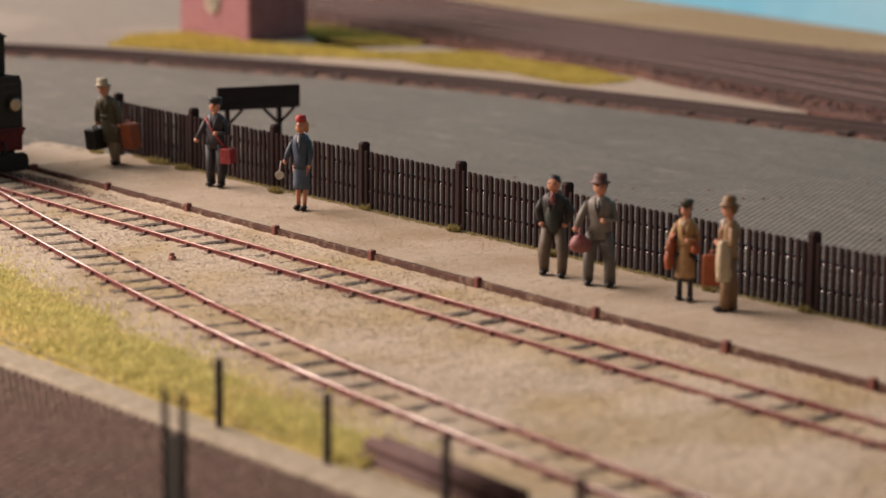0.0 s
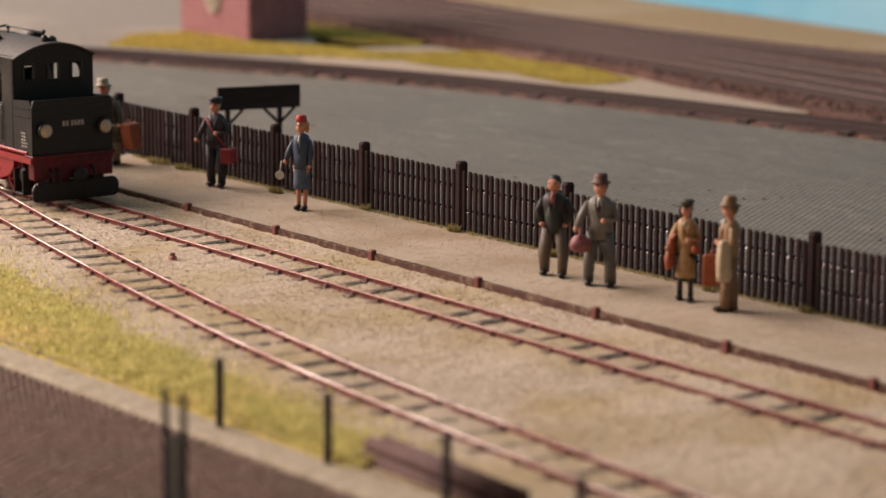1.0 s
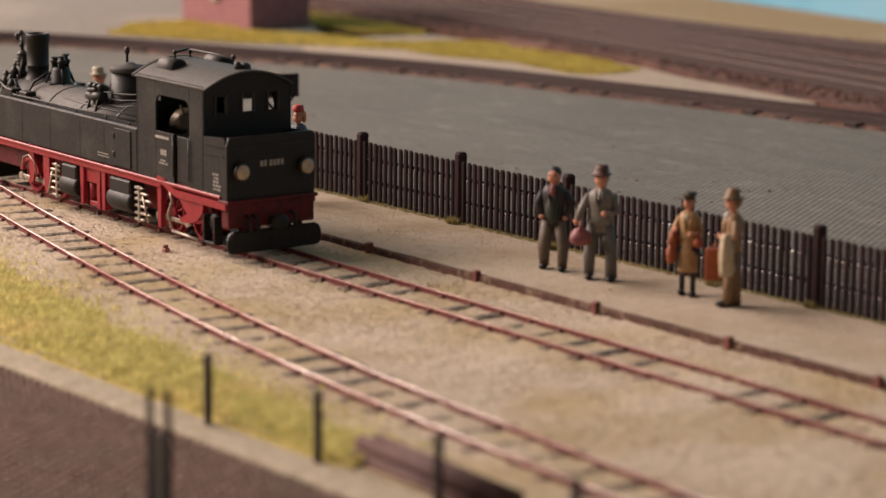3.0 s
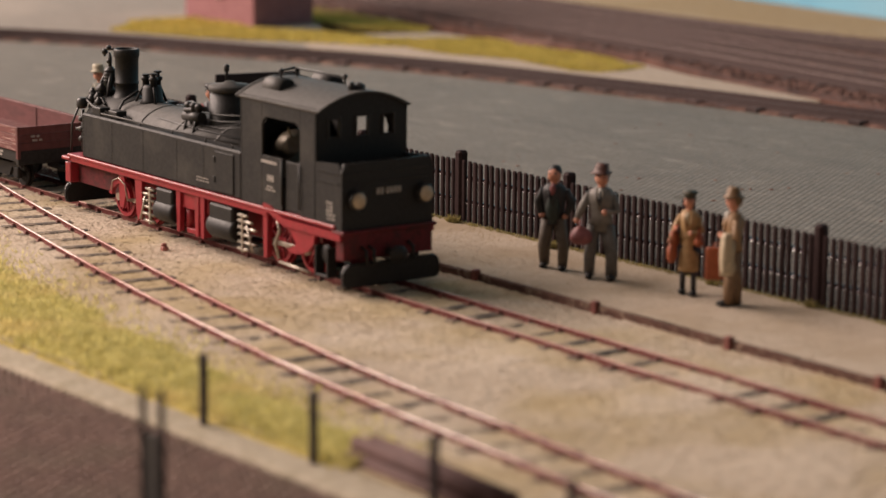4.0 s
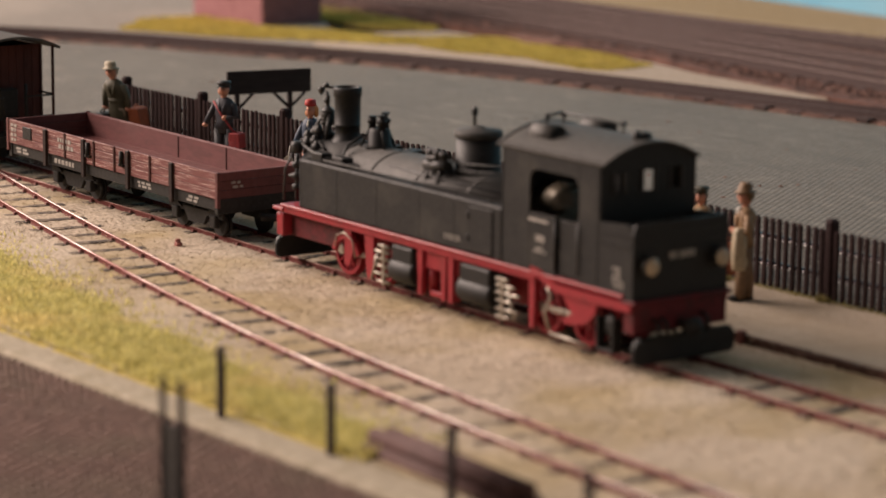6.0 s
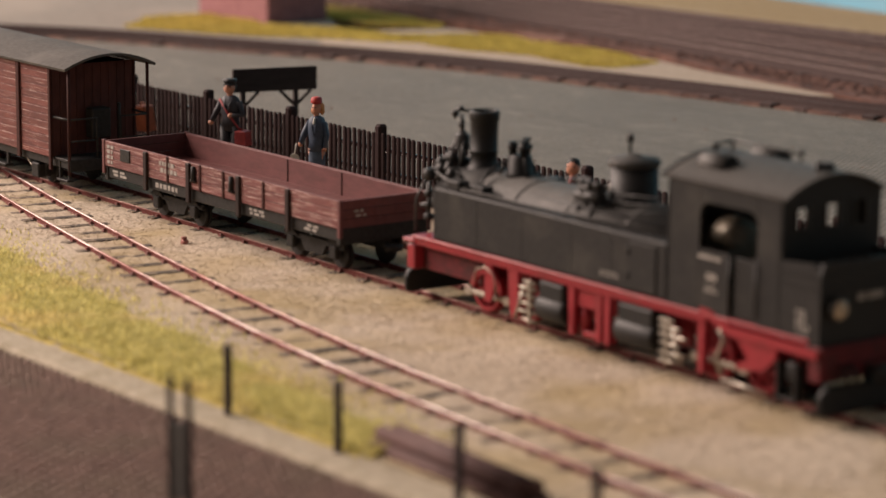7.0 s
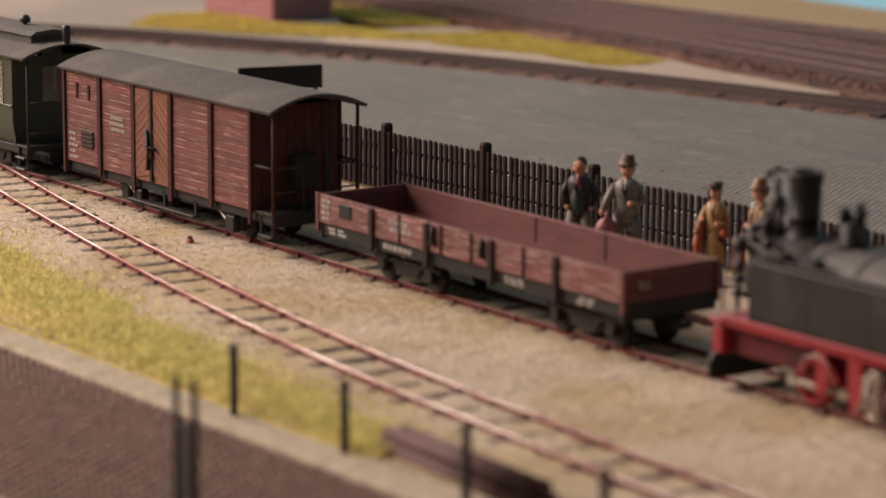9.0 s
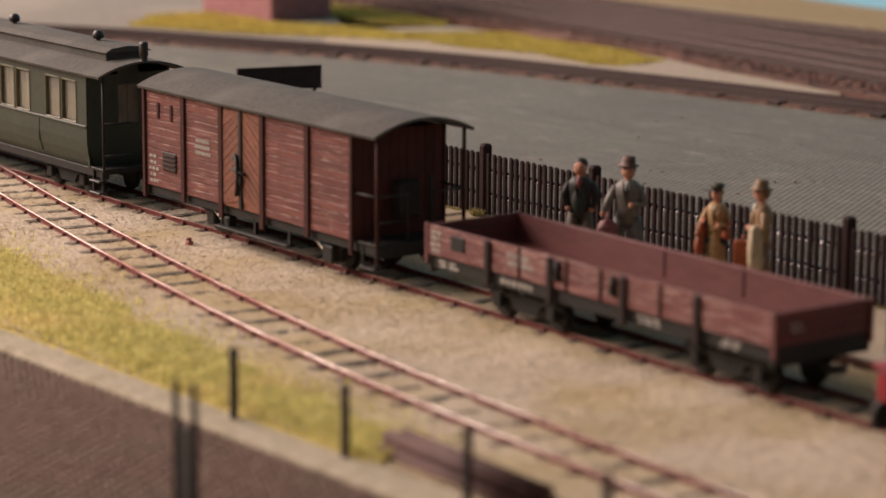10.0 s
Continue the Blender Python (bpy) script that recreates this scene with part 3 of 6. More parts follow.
# ---- tracks ----
def smooth_line(points, step=4.0):
    """A curve through the points, cut into short lengths."""
    out = []
    ps = [Vector((*p, 0)) for p in points]
    ps = [2 * ps[0] - ps[1]] + ps + [2 * ps[-1] - ps[-2]]
    for p0, p1, p2, p3 in zip(ps, ps[1:], ps[2:], ps[3:]):
        n = max(1, int((p2 - p1).length / step))
        for k in range(n):
            t = k / n
            out.append(0.5 * (2 * p1 + (p2 - p0) * t + (2 * p0 - 5 * p1 + 4 * p2 - p3) * t * t + (3 * p1 - p0 - 3 * p2 + p3) * t ** 3))
    return out + [ps[-2]]


def rail_bm(line, offset, z0, z1, head=0.48, foot=0.92):
    """One rail swept along a line: foot, web and a polished head (second material)."""
    prof = [(-foot / 2, z0), (-foot / 2, z0 + 0.25), (-0.18, z0 + 0.4), (-0.18, z1 - 0.55), (-head / 2, z1 - 0.45), (-head / 2, z1 - 0.08), (-head / 2 + 0.1, z1),
            (head / 2 - 0.1, z1), (head / 2, z1 - 0.08), (head / 2, z1 - 0.45), (0.18, z1 - 0.55), (0.18, z0 + 0.4), (foot / 2, z0 + 0.25), (foot / 2, z0)]
    bm = B()
    rings = []
    for i, p in enumerate(line):
        d = (line[min(i + 1, len(line) - 1)] - line[max(i - 1, 0)]).normalized()
        n = Vector((-d.y, d.x, 0))
        rings.append([bm.verts.new((p.x + n.x * (offset + o), p.y + n.y * (offset + o), z)) for o, z in prof])
    for a, b in zip(rings, rings[1:]):
        for k in range(len(prof) - 1):
            f = bm.faces.new((a[k], b[k], b[k + 1], a[k + 1]))
            f.material_index = 1 if k in (5, 6, 7) else 0
    bmesh.ops.recalc_face_normals(bm, faces=bm.faces)
    return bm


def track(line, gauge, spacing, label, base, sleeper=(2.3, 15.5), height=1.5, mats=(RUST, STEEL), sl_mat=SLEEPER, lift=0.0, chairs=True, first=0.0):
    ob = thing("railway_track", label, "railway track")
    for side in (-1, 1):
        part("rail", rail_bm(line, side * (gauge + 0.75) / 2, base + lift, base + height + lift), list(mats), ob)
    w, l = sleeper
    rnd = random.Random(len(line))
    shapes = []
    for k in range(5):
        bm = B()
        dx = rnd.uniform(-0.15, 0.15)
        box(bm, -w / 2 + dx, w / 2 + dx, -l / 2 + rnd.uniform(-.5, .5), l / 2 + rnd.uniform(-.5, .5), -1.2, 0.58 + rnd.uniform(-0.28, 0.12), 0.18)
        shapes.append(mesh_of("sleeper", bm, sl_mat))
    bm = B()
    box(bm, -0.55, 0.55, -1.05, 1.05, 0.0, 0.42, 0.1)
    box(bm, -0.4, 0.4, 0.35, 0.9, 0.36, 0.78, 0.1)
    box(bm, -0.4, 0.4, -0.98, -0.35, 0.36, 0.78, 0.1)
    chair = mesh_of("rail_chair", bm, PEG)
    run, want = 0.0, first
    for p, q in zip(line, line[1:]):
        d = (q - p)
        while want < run + d.length:
            c = p + d * ((want - run) / d.length)
            rz = math.degrees(math.atan2(d.y, d.x)) + rnd.uniform(-1.5, 1.5)
            s = piece("sleeper", rnd.choice(shapes), ob, c.x, c.y, base - 0.1, rz)
            if chairs:
                for side in (-1, 1):
                    piece("rail_chair", chair, s, 0, side * (gauge + 0.75) / 2, 0.25)
            want += spacing * rnd.uniform(0.96, 1.04)
        run += d.length
    return ob


LINE_A = [Vector((x, -48.63 - 0.034 * x, 0)) for x in range(-250, 300, 10)]
LINE_B = smooth_line([(-150, -44.5), (-118, -49.4), (-85, -55.4), (-26, -69.8), (42, -84.9), (95, -95.0), (136, -100.9), (169, -104.2), (204, -107.3), (250, -110), (300, -112)])
track(LINE_A, 9.0, 8.7, "straight narrow-gauge track with rusty red rails on dark sleepers", 0.5, height=1.25, mats=(RUST, DULL_STEEL))
track(LINE_B, 9.0, 9.0, "diverging narrow-gauge siding with polished rail heads on dark sleepers", 0.5, height=1.25, lift=0.02, first=70)
LINE_C = smooth_line([(-352, 57), (-311, 87), (-277, 106), (-236, 123), (-197, 140), (-157, 153), (-114, 162), (-74, 170), (-33, 176), (-5, 181), (30, 186)])
LINE_C = [p + Vector((-4.8, 8.6, 0)) for p in LINE_C]
bm = B()
cols = []
for i, p in enumerate(LINE_C):
    d = (LINE_C[min(i + 1, len(LINE_C) - 1)] - LINE_C[max(i - 1, 0)]).normalized()
    n = Vector((-d.y, d.x, 0))
    cols.append([bm.verts.new((p.x + n.x * (o + 1.3 * wob * math.sin(i * 2.1 + wob)), p.y + n.y * (o + 1.3 * wob * math.sin(i * 2.1 + wob)), z)) for o, z, wob in ((-10.0, -0.4, 1.0), (-8.5, 1.5, 0.2), (8.5, 1.5, 0.2), (10.5, -0.4, 0.7))])
for a, b in zip(cols, cols[1:]):
    for k in range(3):
        bm.faces.new((a[k], b[k], b[k + 1], a[k + 1]))
solid("curve_ballast", bm, CURVE_BALLAST, "dark brown ballast bank under the curved track", "ground", kind="structure")
track(LINE_C, 9.0, 11.0, "curved far track with brown rails on dark sleepers", 1.5, height=2.1, sleeper=(4.2, 17.5), mats=(FAR_RAIL, FAR_RAIL), sl_mat=FAR_SLEEPER, chairs=False)
FAR_LINES = [
    [(-414, 264), (-218, 254), (-53, 236), (-22, 234)],
    [(-409, 286), (-248, 280), (-84, 270), (-51, 268)],
    [(-404, 320), (-274, 304), (-118, 309), (-85, 308)],
]
for ends in FAR_LINES:
    track(smooth_line(ends, 20), 12.0, 16.0, "far station track with rusty brown rails", 1.2, height=3.0, sleeper=(4.0, 20.0), mats=(FAR_RAIL, FAR_HEAD), sl_mat=FAR_SLEEPER, chairs=False)

# ---- platform edging ----
edging = thing("platform_edging", "low brown wooden edging boards with red-brown pegs along the platform", "edging")
for i in range(-4, 8):
    xa, xb = 45.5 + (i - 3) * 35.0, 45.5 + (i - 2) * 35.0
    if i == -4:
        continue
    if xa < -100:
        xa = -97
    bm = B()
    n = 24
    rows = []
    for k in range(n + 1):
        x = xa + (xb - xa) * k / n
        sag = -0.12 * math.sin(k / n * math.pi) + 0.22 * noise.noise((x * 0.13, 1, 1)) + 0.12 * noise.noise((x * 0.7, 2, 1))
        y = kerb_y(x)
        rows.append([bm.verts.new((x, y + dy, z)) for dy, z in ((-0.45, -0.5), (-0.45, 2.1 + sag), (-0.3, 2.3 + sag), (0.35, 2.3 + sag), (0.5, 2.1 + sag), (0.5, -0.5))])
    for a, b in zip(rows, rows[1:]):
        for k in range(5):
            bm.faces.new((a[k], b[k], b[k + 1], a[k + 1]))
    bm.faces.new(rows[0][::-1]), bm.faces.new(rows[-1])
    bmesh.ops.recalc_face_normals(bm, faces=bm.faces)
    part("board", bm, BOARD, edging)
bm = B()
box(bm, -0.75, 0.75, -0.7, 0.7, -0.5, 3.0, 0.2)
peg = mesh_of("peg", bm, PEG)
for i in range(-1, 9):
    x = 45.5 + (i - 3) * 35.0
    piece("peg", peg, edging, x, kerb_y(x) - 0.35, 0, 2 * math.sin(i * 5))

# ---- picket fence ----
fence = thing("picket_fence", "dark brown wooden picket fence along the back of the platform", "fence", at=(0, 0, 2.1))
STEP, PH = 34.86, 15.2
bm = B()
box(bm, -1.1, 1.1, -1.2, 1.2, -1.5, PH, 0.5)
post = mesh_of("post", bm, FENCE)
rnd = random.Random(11)
pickets = []
for k in range(4):
    bm = B()
    w, h = 0.605 + rnd.uniform(-0.04, 0.04), 13.3 + rnd.uniform(-0.2, 0.2)
    prism(bm, [(-w, 0.0), (-w, -0.34), (-w * 0.55, -0.55), (w * 0.55, -0.55), (w, -0.34), (w, 0.0)], "z", 0.2, h - 0.35)
    prism(bm, [(-w * 0.6, -0.05), (-w * 0.6, -0.48), (w * 0.6, -0.48), (w * 0.6, -0.05)], "z", h - 0.35, h)
    pickets.append(mesh_of("picket", bm, FENCE))
bm = B()
prism(bm, [(-0.32, 0.3), (-0.32, 0.45), (0.10, 1.10), (0.6, 1.10), (0.6, 0.3)], "x", 1.0, STEP - 1.0)
rail = mesh_of("fence_rail", bm, FENCE_RAIL)
for i in range(-3, 6):
    x = i * STEP
    piece("post", post, fence, x, 0.3, 0)
    if i == 5:
        continue
    for k in range(1, 19):
        px = x + k * STEP / 19.0
        piece("picket", rnd.choice(pickets), fence, px, -0.1, rnd.uniform(-0.1, 0.1), 0, 0, rnd.uniform(-0.7, 0.7))
    piece("fence_rail", rail, fence, x, 0, 3.8)
    piece("fence_rail", rail, fence, x, 0, 8.9)

# ---- notice board behind the fence ----
board = thing("notice_board", "back of a dark brown notice board on braced legs", "notice board", at=(-79.3, 26.5, 0.9), rz=75)
bm = B()
box(bm, -11.2, 11.2, -0.5, 0.5, 13.0, 18.9, 0.12)
part("panel", bm, SIGN, board)
for x in (-8.5, 5.6):
    bm = B()
    box(bm, x - 0.6, x + 0.6, -0.6, 0.6, 0, 13.2, 0.12)
    part("leg", bm, SIGN, board)
    for dx in (-4.2, 4.2):
        bm = B()
        tube(bm, [(x, 0, 9.0), (x + dx, 0, 13.0)], 0.42, 6)
        part("brace", bm, SIGN, board)

# ---- wall stubs: maroon hut ----
hut = thing("hut", "small maroon railway hut with a round window", "hut", at=(-305.5, 180.5, 0.4))
bm = B()
box(bm, -44.5, 0, 0, 26, 0, 42, 0.5)
part("wall", bm, HUT, hut)
bm = B()
box(bm, -46.5, 2, -2, 28, 42, 46, 0.6)
part("roof", bm, ROOF_FELT, hut)
bm = B()
tube(bm, [(-22.5, -0.7, 13), (-22.5, 0.5, 13)], 4.4, 24)
w = part("window", bm, CONCRETE, hut, "round window with a pale rim")
bm = B()
tube(bm, [(-22.0, -1.0, 13.2), (-22.0, 0.5, 13.2)], 3.5, 24)
part("pane", bm, GLASS, w)

# ---- thin posts in front ----
for k, (x, y, h) in enumerate([(137.5, -132.8, 11.0), (165.1, -132.0, 10.8), (194.9, -133.2, 10.8), (222.5, -132.5, 10.8)]):
    bm = B()
    box(bm, x - 0.55, x + 0.55, y - 0.5, y + 0.5, -0.9, h, 0.12)
    box(bm, x - 0.45, x + 0.45, y - 0.4, y + 0.4, h, h + 0.35, 0.1)
    solid("fence_post", bm, SIGN, "thin dark post standing in the kerb", "post", "posts along the kerb")
gate = thing("street_sign", "dark sign plate between two thin posts at the roadside", "sign", at=(172.7, -164.2, -1.25), rz=12)
for x in (-1.75, 1.75):
    bm = B()
    tube(bm, [(x, 0, 0), (x, 0, 18.55), (x, 0, 19.15)], [0.5, 0.5, 0.2], 8)
    part("post", bm, SIGN, gate)
bm = B()
box(bm, -1.75, 1.75, -0.3, 0.3, 1.9, 12.75, 0.1)
part("plate", bm, ROOF_GREY, gate, "dark grey plate")

# ---- timber pile ----
pile = thing("timber_pile", "low pile of reddish brown timbers beside the kerb", "timber pile", at=(186, -126.5, 0.0), rz=-4)
for k, (y, z) in enumerate(((-2.2, 1.1), (0.0, 1.2), (2.2, 1.1), (-1.1, 3.0), (1.1, 3.0))):
    bm = B()
    tube(bm, [(-18 + k % 3, y, z), (18 - k % 2, y, z)], 1.15, 8)
    part("log", bm, TIMBER, pile)
bm = B()
box(bm, 19.0, 20.4, -65.3, -63.9, -0.2, 1.5, 0.25)
box(bm, 19.1, 19.9, -65.2, -64.0, 1.4, 2.1, 0.2)
solid("point_marker", bm, MARKER, "tiny reddish brown marker block in the gravel", "marker")


# ---- rolling stock: x runs along the train, y away from the siding, z up ----
HEADING = math.degrees(math.atan(-0.034))
TRAIN = [(0.0, -188.3), (0.5, -166.2), (1.0, -144.6), (1.5, -123.3), (2.0, -101.8), (2.5, -80.3), (4.0, -18.8), (4.5, 0.4), (5.0, 20.0), (5.5, 40.2),
         (7.0, 102.6), (7.5, 124.0), (8.0, 145.2), (8.5, 165.0), (9.0, 183.8), (9.5, 201.8), (10.0, 219.4)]
MOVERS, WHEELS, RODS = [], [], []


def train_at(t):
    """How far the train has come, along a smooth run through the timetable."""
    for k in range(len(TRAIN) - 1):
        (t0, s0), (t1, s1) = TRAIN[k], TRAIN[k + 1]
        if t <= t1 or k == len(TRAIN) - 2:
            before, after = TRAIN[max(k - 1, 0)], TRAIN[min(k + 2, len(TRAIN) - 1)]
            m0, m1 = (s1 - before[1]) / (t1 - before[0]), (after[1] - s0) / (after[0] - t0)
            f, h = (t - t0) / (t1 - t0), t1 - t0
            return ((2 * f ** 3 - 3 * f * f + 1) * s0 + (f ** 3 - 2 * f * f + f) * h * m0 + (3 * f * f - 2 * f ** 3) * s1 + (f ** 3 - f * f) * h * m1)


def place_on_track(u):
    c, s = math.cos(radians(HEADING)), math.sin(radians(HEADING))
    return pose(u * c * M, (-48.63 + u * s) * M, 0, 0, 0, HEADING)


def vehicle(name, label, category, u0):
    ob = new(name)
    ob.empty_display_size = 0.01
    tagged(ob, label, category)
    MOVERS.append((ob, u0))
    KIT["shift"] = Vector((u0, 0, 0))
    ob.matrix_basis = place_on_track(u0)
    return ob


def wheel(parent, x, y, z, r, material, u0, spokes=0, axle_to=None):
    """One wheel, turning: tread, flange, hub and, on the engine, spokes."""
    out = 1 if y > 0 else -1
    keep, KIT["shift"] = KIT["shift"], Vector((0, 0, 0))
    bm = B()
    n = 20
    tube(bm, [(0, -0.5 * out, 0), (0, -0.2 * out, 0)], r + 0.45, n)
    if spokes:
        ring = []
        for rr, yy in ((r, -0.2), (r, 0.75), (r - 0.7, 0.75), (r - 0.7, -0.2)):
            ring.append([bm.verts.new((rr * math.cos(2 * math.pi * k / n), yy * out, rr * math.sin(2 * math.pi * k / n))) for k in range(n)])
        for a, b in zip(ring, ring[1:] + ring[:1]):
            for k in range(n):
                bm.faces.new((a[k], a[(k + 1) % n], b[(k + 1) % n], b[k]))
        for k in range(spokes):
            a = 2 * math.pi * k / spokes
            tube(bm, [(0, 0.3 * out, 0), ((r - 0.5) * math.cos(a), 0.3 * out, (r - 0.5) * math.sin(a))], 0.3, 6)
        tube(bm, [(0, -0.2 * out, 0), (0, 1.0 * out, 0)], 0.95, 12)
        box(bm, -0.5, 0.5, min(0.3 * out, 0.9 * out), max(0.3 * out, 0.9 * out), -2.4, 0, 0.1)
    else:
        tube(bm, [(0, -0.2 * out, 0), (0, 0.75 * out, 0)], r, n)
        tube(bm, [(0, 0.5 * out, 0), (0, 1.1 * out, 0)], 0.7, 10)
    ob = part("wheel", bm, material, parent)
    KIT["shift"] = keep
    ob.matrix_basis = pose((x - u0) * M, y * M, z * M)
    WHEELS.append((ob, x - u0, y, z, r))
    return ob


def coupling(parent, x, out):
    bm = B()
    tube(bm, [(x, 0, 6.6), (x + 3.0 * out, 0, 6.6)], 0.55, 8)
    lathe(bm, x + 3.2 * out, 0, [(1.9, 6.1), (2.1, 6.4), (2.1, 6.9), (1.9, 7.2)], 14, sx=0.6)
    part("coupling", bm, CHASSIS, parent)


# ---- steam locomotive ----
LU = 41.0
loco = vehicle("steam_locomotive", "black and red narrow-gauge tank locomotive running bunker first", "locomotive", LU)
# red running plate and side valance
bm = B()
box(bm, -9.5, 93.5, -10.9, 10.9, 13.0, 13.7, 0.15)
box(bm, -9.5, 70.0, -10.6, -9.9, 12.0, 13.0, 0.1)
box(bm, -9.5, 70.0, 9.9, 10.6, 12.0, 13.0, 0.1)
part("running_plate", bm, RED, loco, "red running plate")
bm = B()
for s in (-1, 1):
    dip = [(69.0, 13.0), (71.5, 12.8), (74.0, 11.6), (76.5, 11.0), (95.5, 11.0)]
    prism(bm, dip + [(x, z + 1.5) for x, z in reversed(dip)], "y", *sorted((s * 10.15, s * 10.85)))
part("cab_valance", bm, RED, loco, "red curved valance below the cab")
# side tanks with riveted seams
for s in (-1, 1):
    bm = B()
    box(bm, -3.5, 60.5, min(s * 6.3, s * 10.5), max(s * 6.3, s * 10.5), 13.7, 23.3, 0.35)
    tank = part("side_tank", bm, BLACK, loco, "dark grey side water tank with rivets")
    bm = B()
    for x in (-2.6, 9.5, 22.5, 36.0, 46.5, 51.5):
        for k in range(12):
            ball(bm, x, s * 10.5, 14.3 + k * 0.74, 0.17, n=6)
    for k in range(80):
        ball(bm, -3.0 + k * 0.79, s * 10.5, 14.1, 0.11, n=5)
    tagged(part("rivets", bm, BLACK, tank), kind="stuff")
    bm = B()
    box(bm, 51.0, 58.0, min(s * 10.4, s * 10.75), max(s * 10.4, s * 10.75), 14.3, 22.3, 0.1)
    box(bm, 50.6, 51.4, min(s * 10.5, s * 10.95), max(s * 10.5, s * 10.95), 16.0, 17.2, 0.1)
    box(bm, 50.6, 51.4, min(s * 10.5, s * 10.95), max(s * 10.5, s * 10.95), 20.0, 21.2, 0.1)
    part("hatch", bm, BLACK, tank)
    for x in (-0.5, 6.5):
        bm = B()
        box(bm, x, x + 3.6, min(s * 7.0, s * 9.6), max(s * 7.0, s * 9.6), 23.2, 25.0, 0.2)
        part("tank_filler", bm, DEEP, tank, "black filler box")
    bm = B()
    tube(bm, [(4, s * 9.8, 23.9), (30, s * 9.4, 24.0), (58, s * 9.6, 24.4)], 0.22, 6)
    for x in (8, 20, 33, 46, 56):
        tube(bm, [(x, s * 9.6, 23.2), (x, s * 9.6, 24.1)], 0.18, 6)
    part("pipe", bm, IRON, loco)
# boiler and smokebox
bm = B()
tube(bm, [(4.3, 0, 20.0), (61, 0, 20.0)], 6.4, 28, flat=1.32)
for x in (16, 30, 46):
    tube(bm, [(x - 0.4, 0, 20.0), (x + 0.4, 0, 20.0)], 6.5, 28, flat=1.32)
part("boiler", bm, BOILER, loco, "dusty grey banded boiler")
bm = B()
tube(bm, [(-8.4, 0, 20.0), (-7.8, 0, 20.0), (-7.0, 0, 20.0)], [2.0, 5.0, 5.6], 24)
tube(bm, [(-8.9, -4.2, 20.0), (-8.9, 4.2, 20.0)], 0.25, 6)
part("smokebox_door", bm, DEEP, loco)
bm = B()
tube(bm, [(-7.0, 0, 20.0), (-6.8, 0, 20.0), (4.1, 0, 20.0), (4.3, 0, 20.0)], [6.0, 6.6, 6.6, 6.5], 28, flat=1.25)
part("smokebox", bm, BLACK, loco, "sooty black smokebox")
# chimney with flared cap
bm = B()
lathe(bm, -2.1, 0, [(3.7, 25.6), (3.0, 26.3), (2.5, 27.3), (2.45, 29.0), (2.6, 29.1), (2.6, 29.4), (2.5, 29.5), (2.55, 34.6), (2.75, 34.9), (2.8, 36.2), (2.7, 36.6), (2.2, 36.6), (2.1, 34.0)], 24)
part("chimney", bm, DEEP, loco, "tall black chimney with a flared rim")
# air pump and bell gear in front of the chimney
pump = B()
lathe(pump, -6.6, -1.6, [(1.2, 24.0), (1.2, 26.6), (1.5, 26.8), (1.5, 27.3), (0.8, 27.6), (0.8, 28.6), (1.3, 28.8), (1.35, 31.6), (1.0, 31.9), (0.6, 32.4)], 12)
for z in (29.3, 30.0, 30.7, 31.4):
    lathe(pump, -6.6, -1.6, [(1.5, z), (1.5, z + 0.25)], 12)
lathe(pump, -8.0, 2.4, [(1.2, 22.0), (1.2, 26.0), (0.7, 26.5), (0.7, 30.0)], 12)
part("air_pump", pump, IRON, loco, "black finned air pump")
bm = B()
tube(bm, [(-6.6, -1.6, 32.0), (-6.8, -1.4, 34.2), (-7.4, -1.4, 35.2)], 0.4, 6)
tube(bm, [(-8.9, -1.6, 34.4), (-8.6, -1.5, 36.0), (-5.2, -1.0, 36.2)], 0.28, 6)
ball(bm, -8.8, -1.6, 35.4, 0.75, n=8)
ball(bm, -7.2, -1.5, 36.4, 0.6, n=8)
ball(bm, -6.9, -1.6, 33.5, 0.65, n=8)
tube(bm, [(-8.4, -3.4, 25.0), (-8.6, -2.8, 28.5), (-7.0, -2.0, 31.4)], 0.4, 6)
tube(bm, [(-5.2, -3.2, 25.0), (-5.0, -2.8, 28.5), (-5.4, -2.0, 31.0)], 0.35, 6)
for k, (x, y, h) in enumerate(((-9.4, -4.4, 27.6), (-8.0, -5.4, 26.6), (-6.3, -4.8, 27.0), (-9.8, -2.4, 28.2), (-4.6, -5.6, 26.2), (-9.9, 3.0, 27.4), (-7.2, -3.4, 28.8))):
    lathe(bm, x, y, [(0.5, 22.5), (0.9, 23.6), (0.5, h - 2.0), (0.95, h - 1.6), (0.95, h - 0.8), (0.45, h - 0.4), (0.45, h)], 8)
tube(bm, [(-10.6, -6.6, 24.6), (-9.0, -5.0, 26.2), (-5.0, -4.6, 25.8), (-1.0, -6.0, 25.0)], 0.3, 6)
tube(bm, [(-10.4, -3.2, 26.6), (-8.6, -6.6, 25.4), (-3.0, -8.0, 24.6), (6.0, -8.6, 24.0)], 0.28, 6)
tube(bm, [(-10.6, -9.2, 14.0), (-10.8, -8.8, 20.0), (-8.6, -8.4, 23.6)], 0.25, 6)
tube(bm, [(-10.8, 5.0, 14.0), (-10.8, 5.0, 22.0), (-8.6, 3.0, 24.0)], 0.25, 6)
for z in (16.0, 18.2, 20.4):
    lathe(bm, -9.6, -6.8, [(0.9, z), (1.0, z + 0.3), (1.0, z + 0.9), (0.6, z + 1.2)], 10)
tube(bm, [(-9.6, -6.8, 14.0), (-9.6, -6.8, 23.0)], 0.4, 6)
tube(bm, [(-11.4, -7.4, 18.6), (-9.6, -6.8, 18.8)], 0.35, 6)
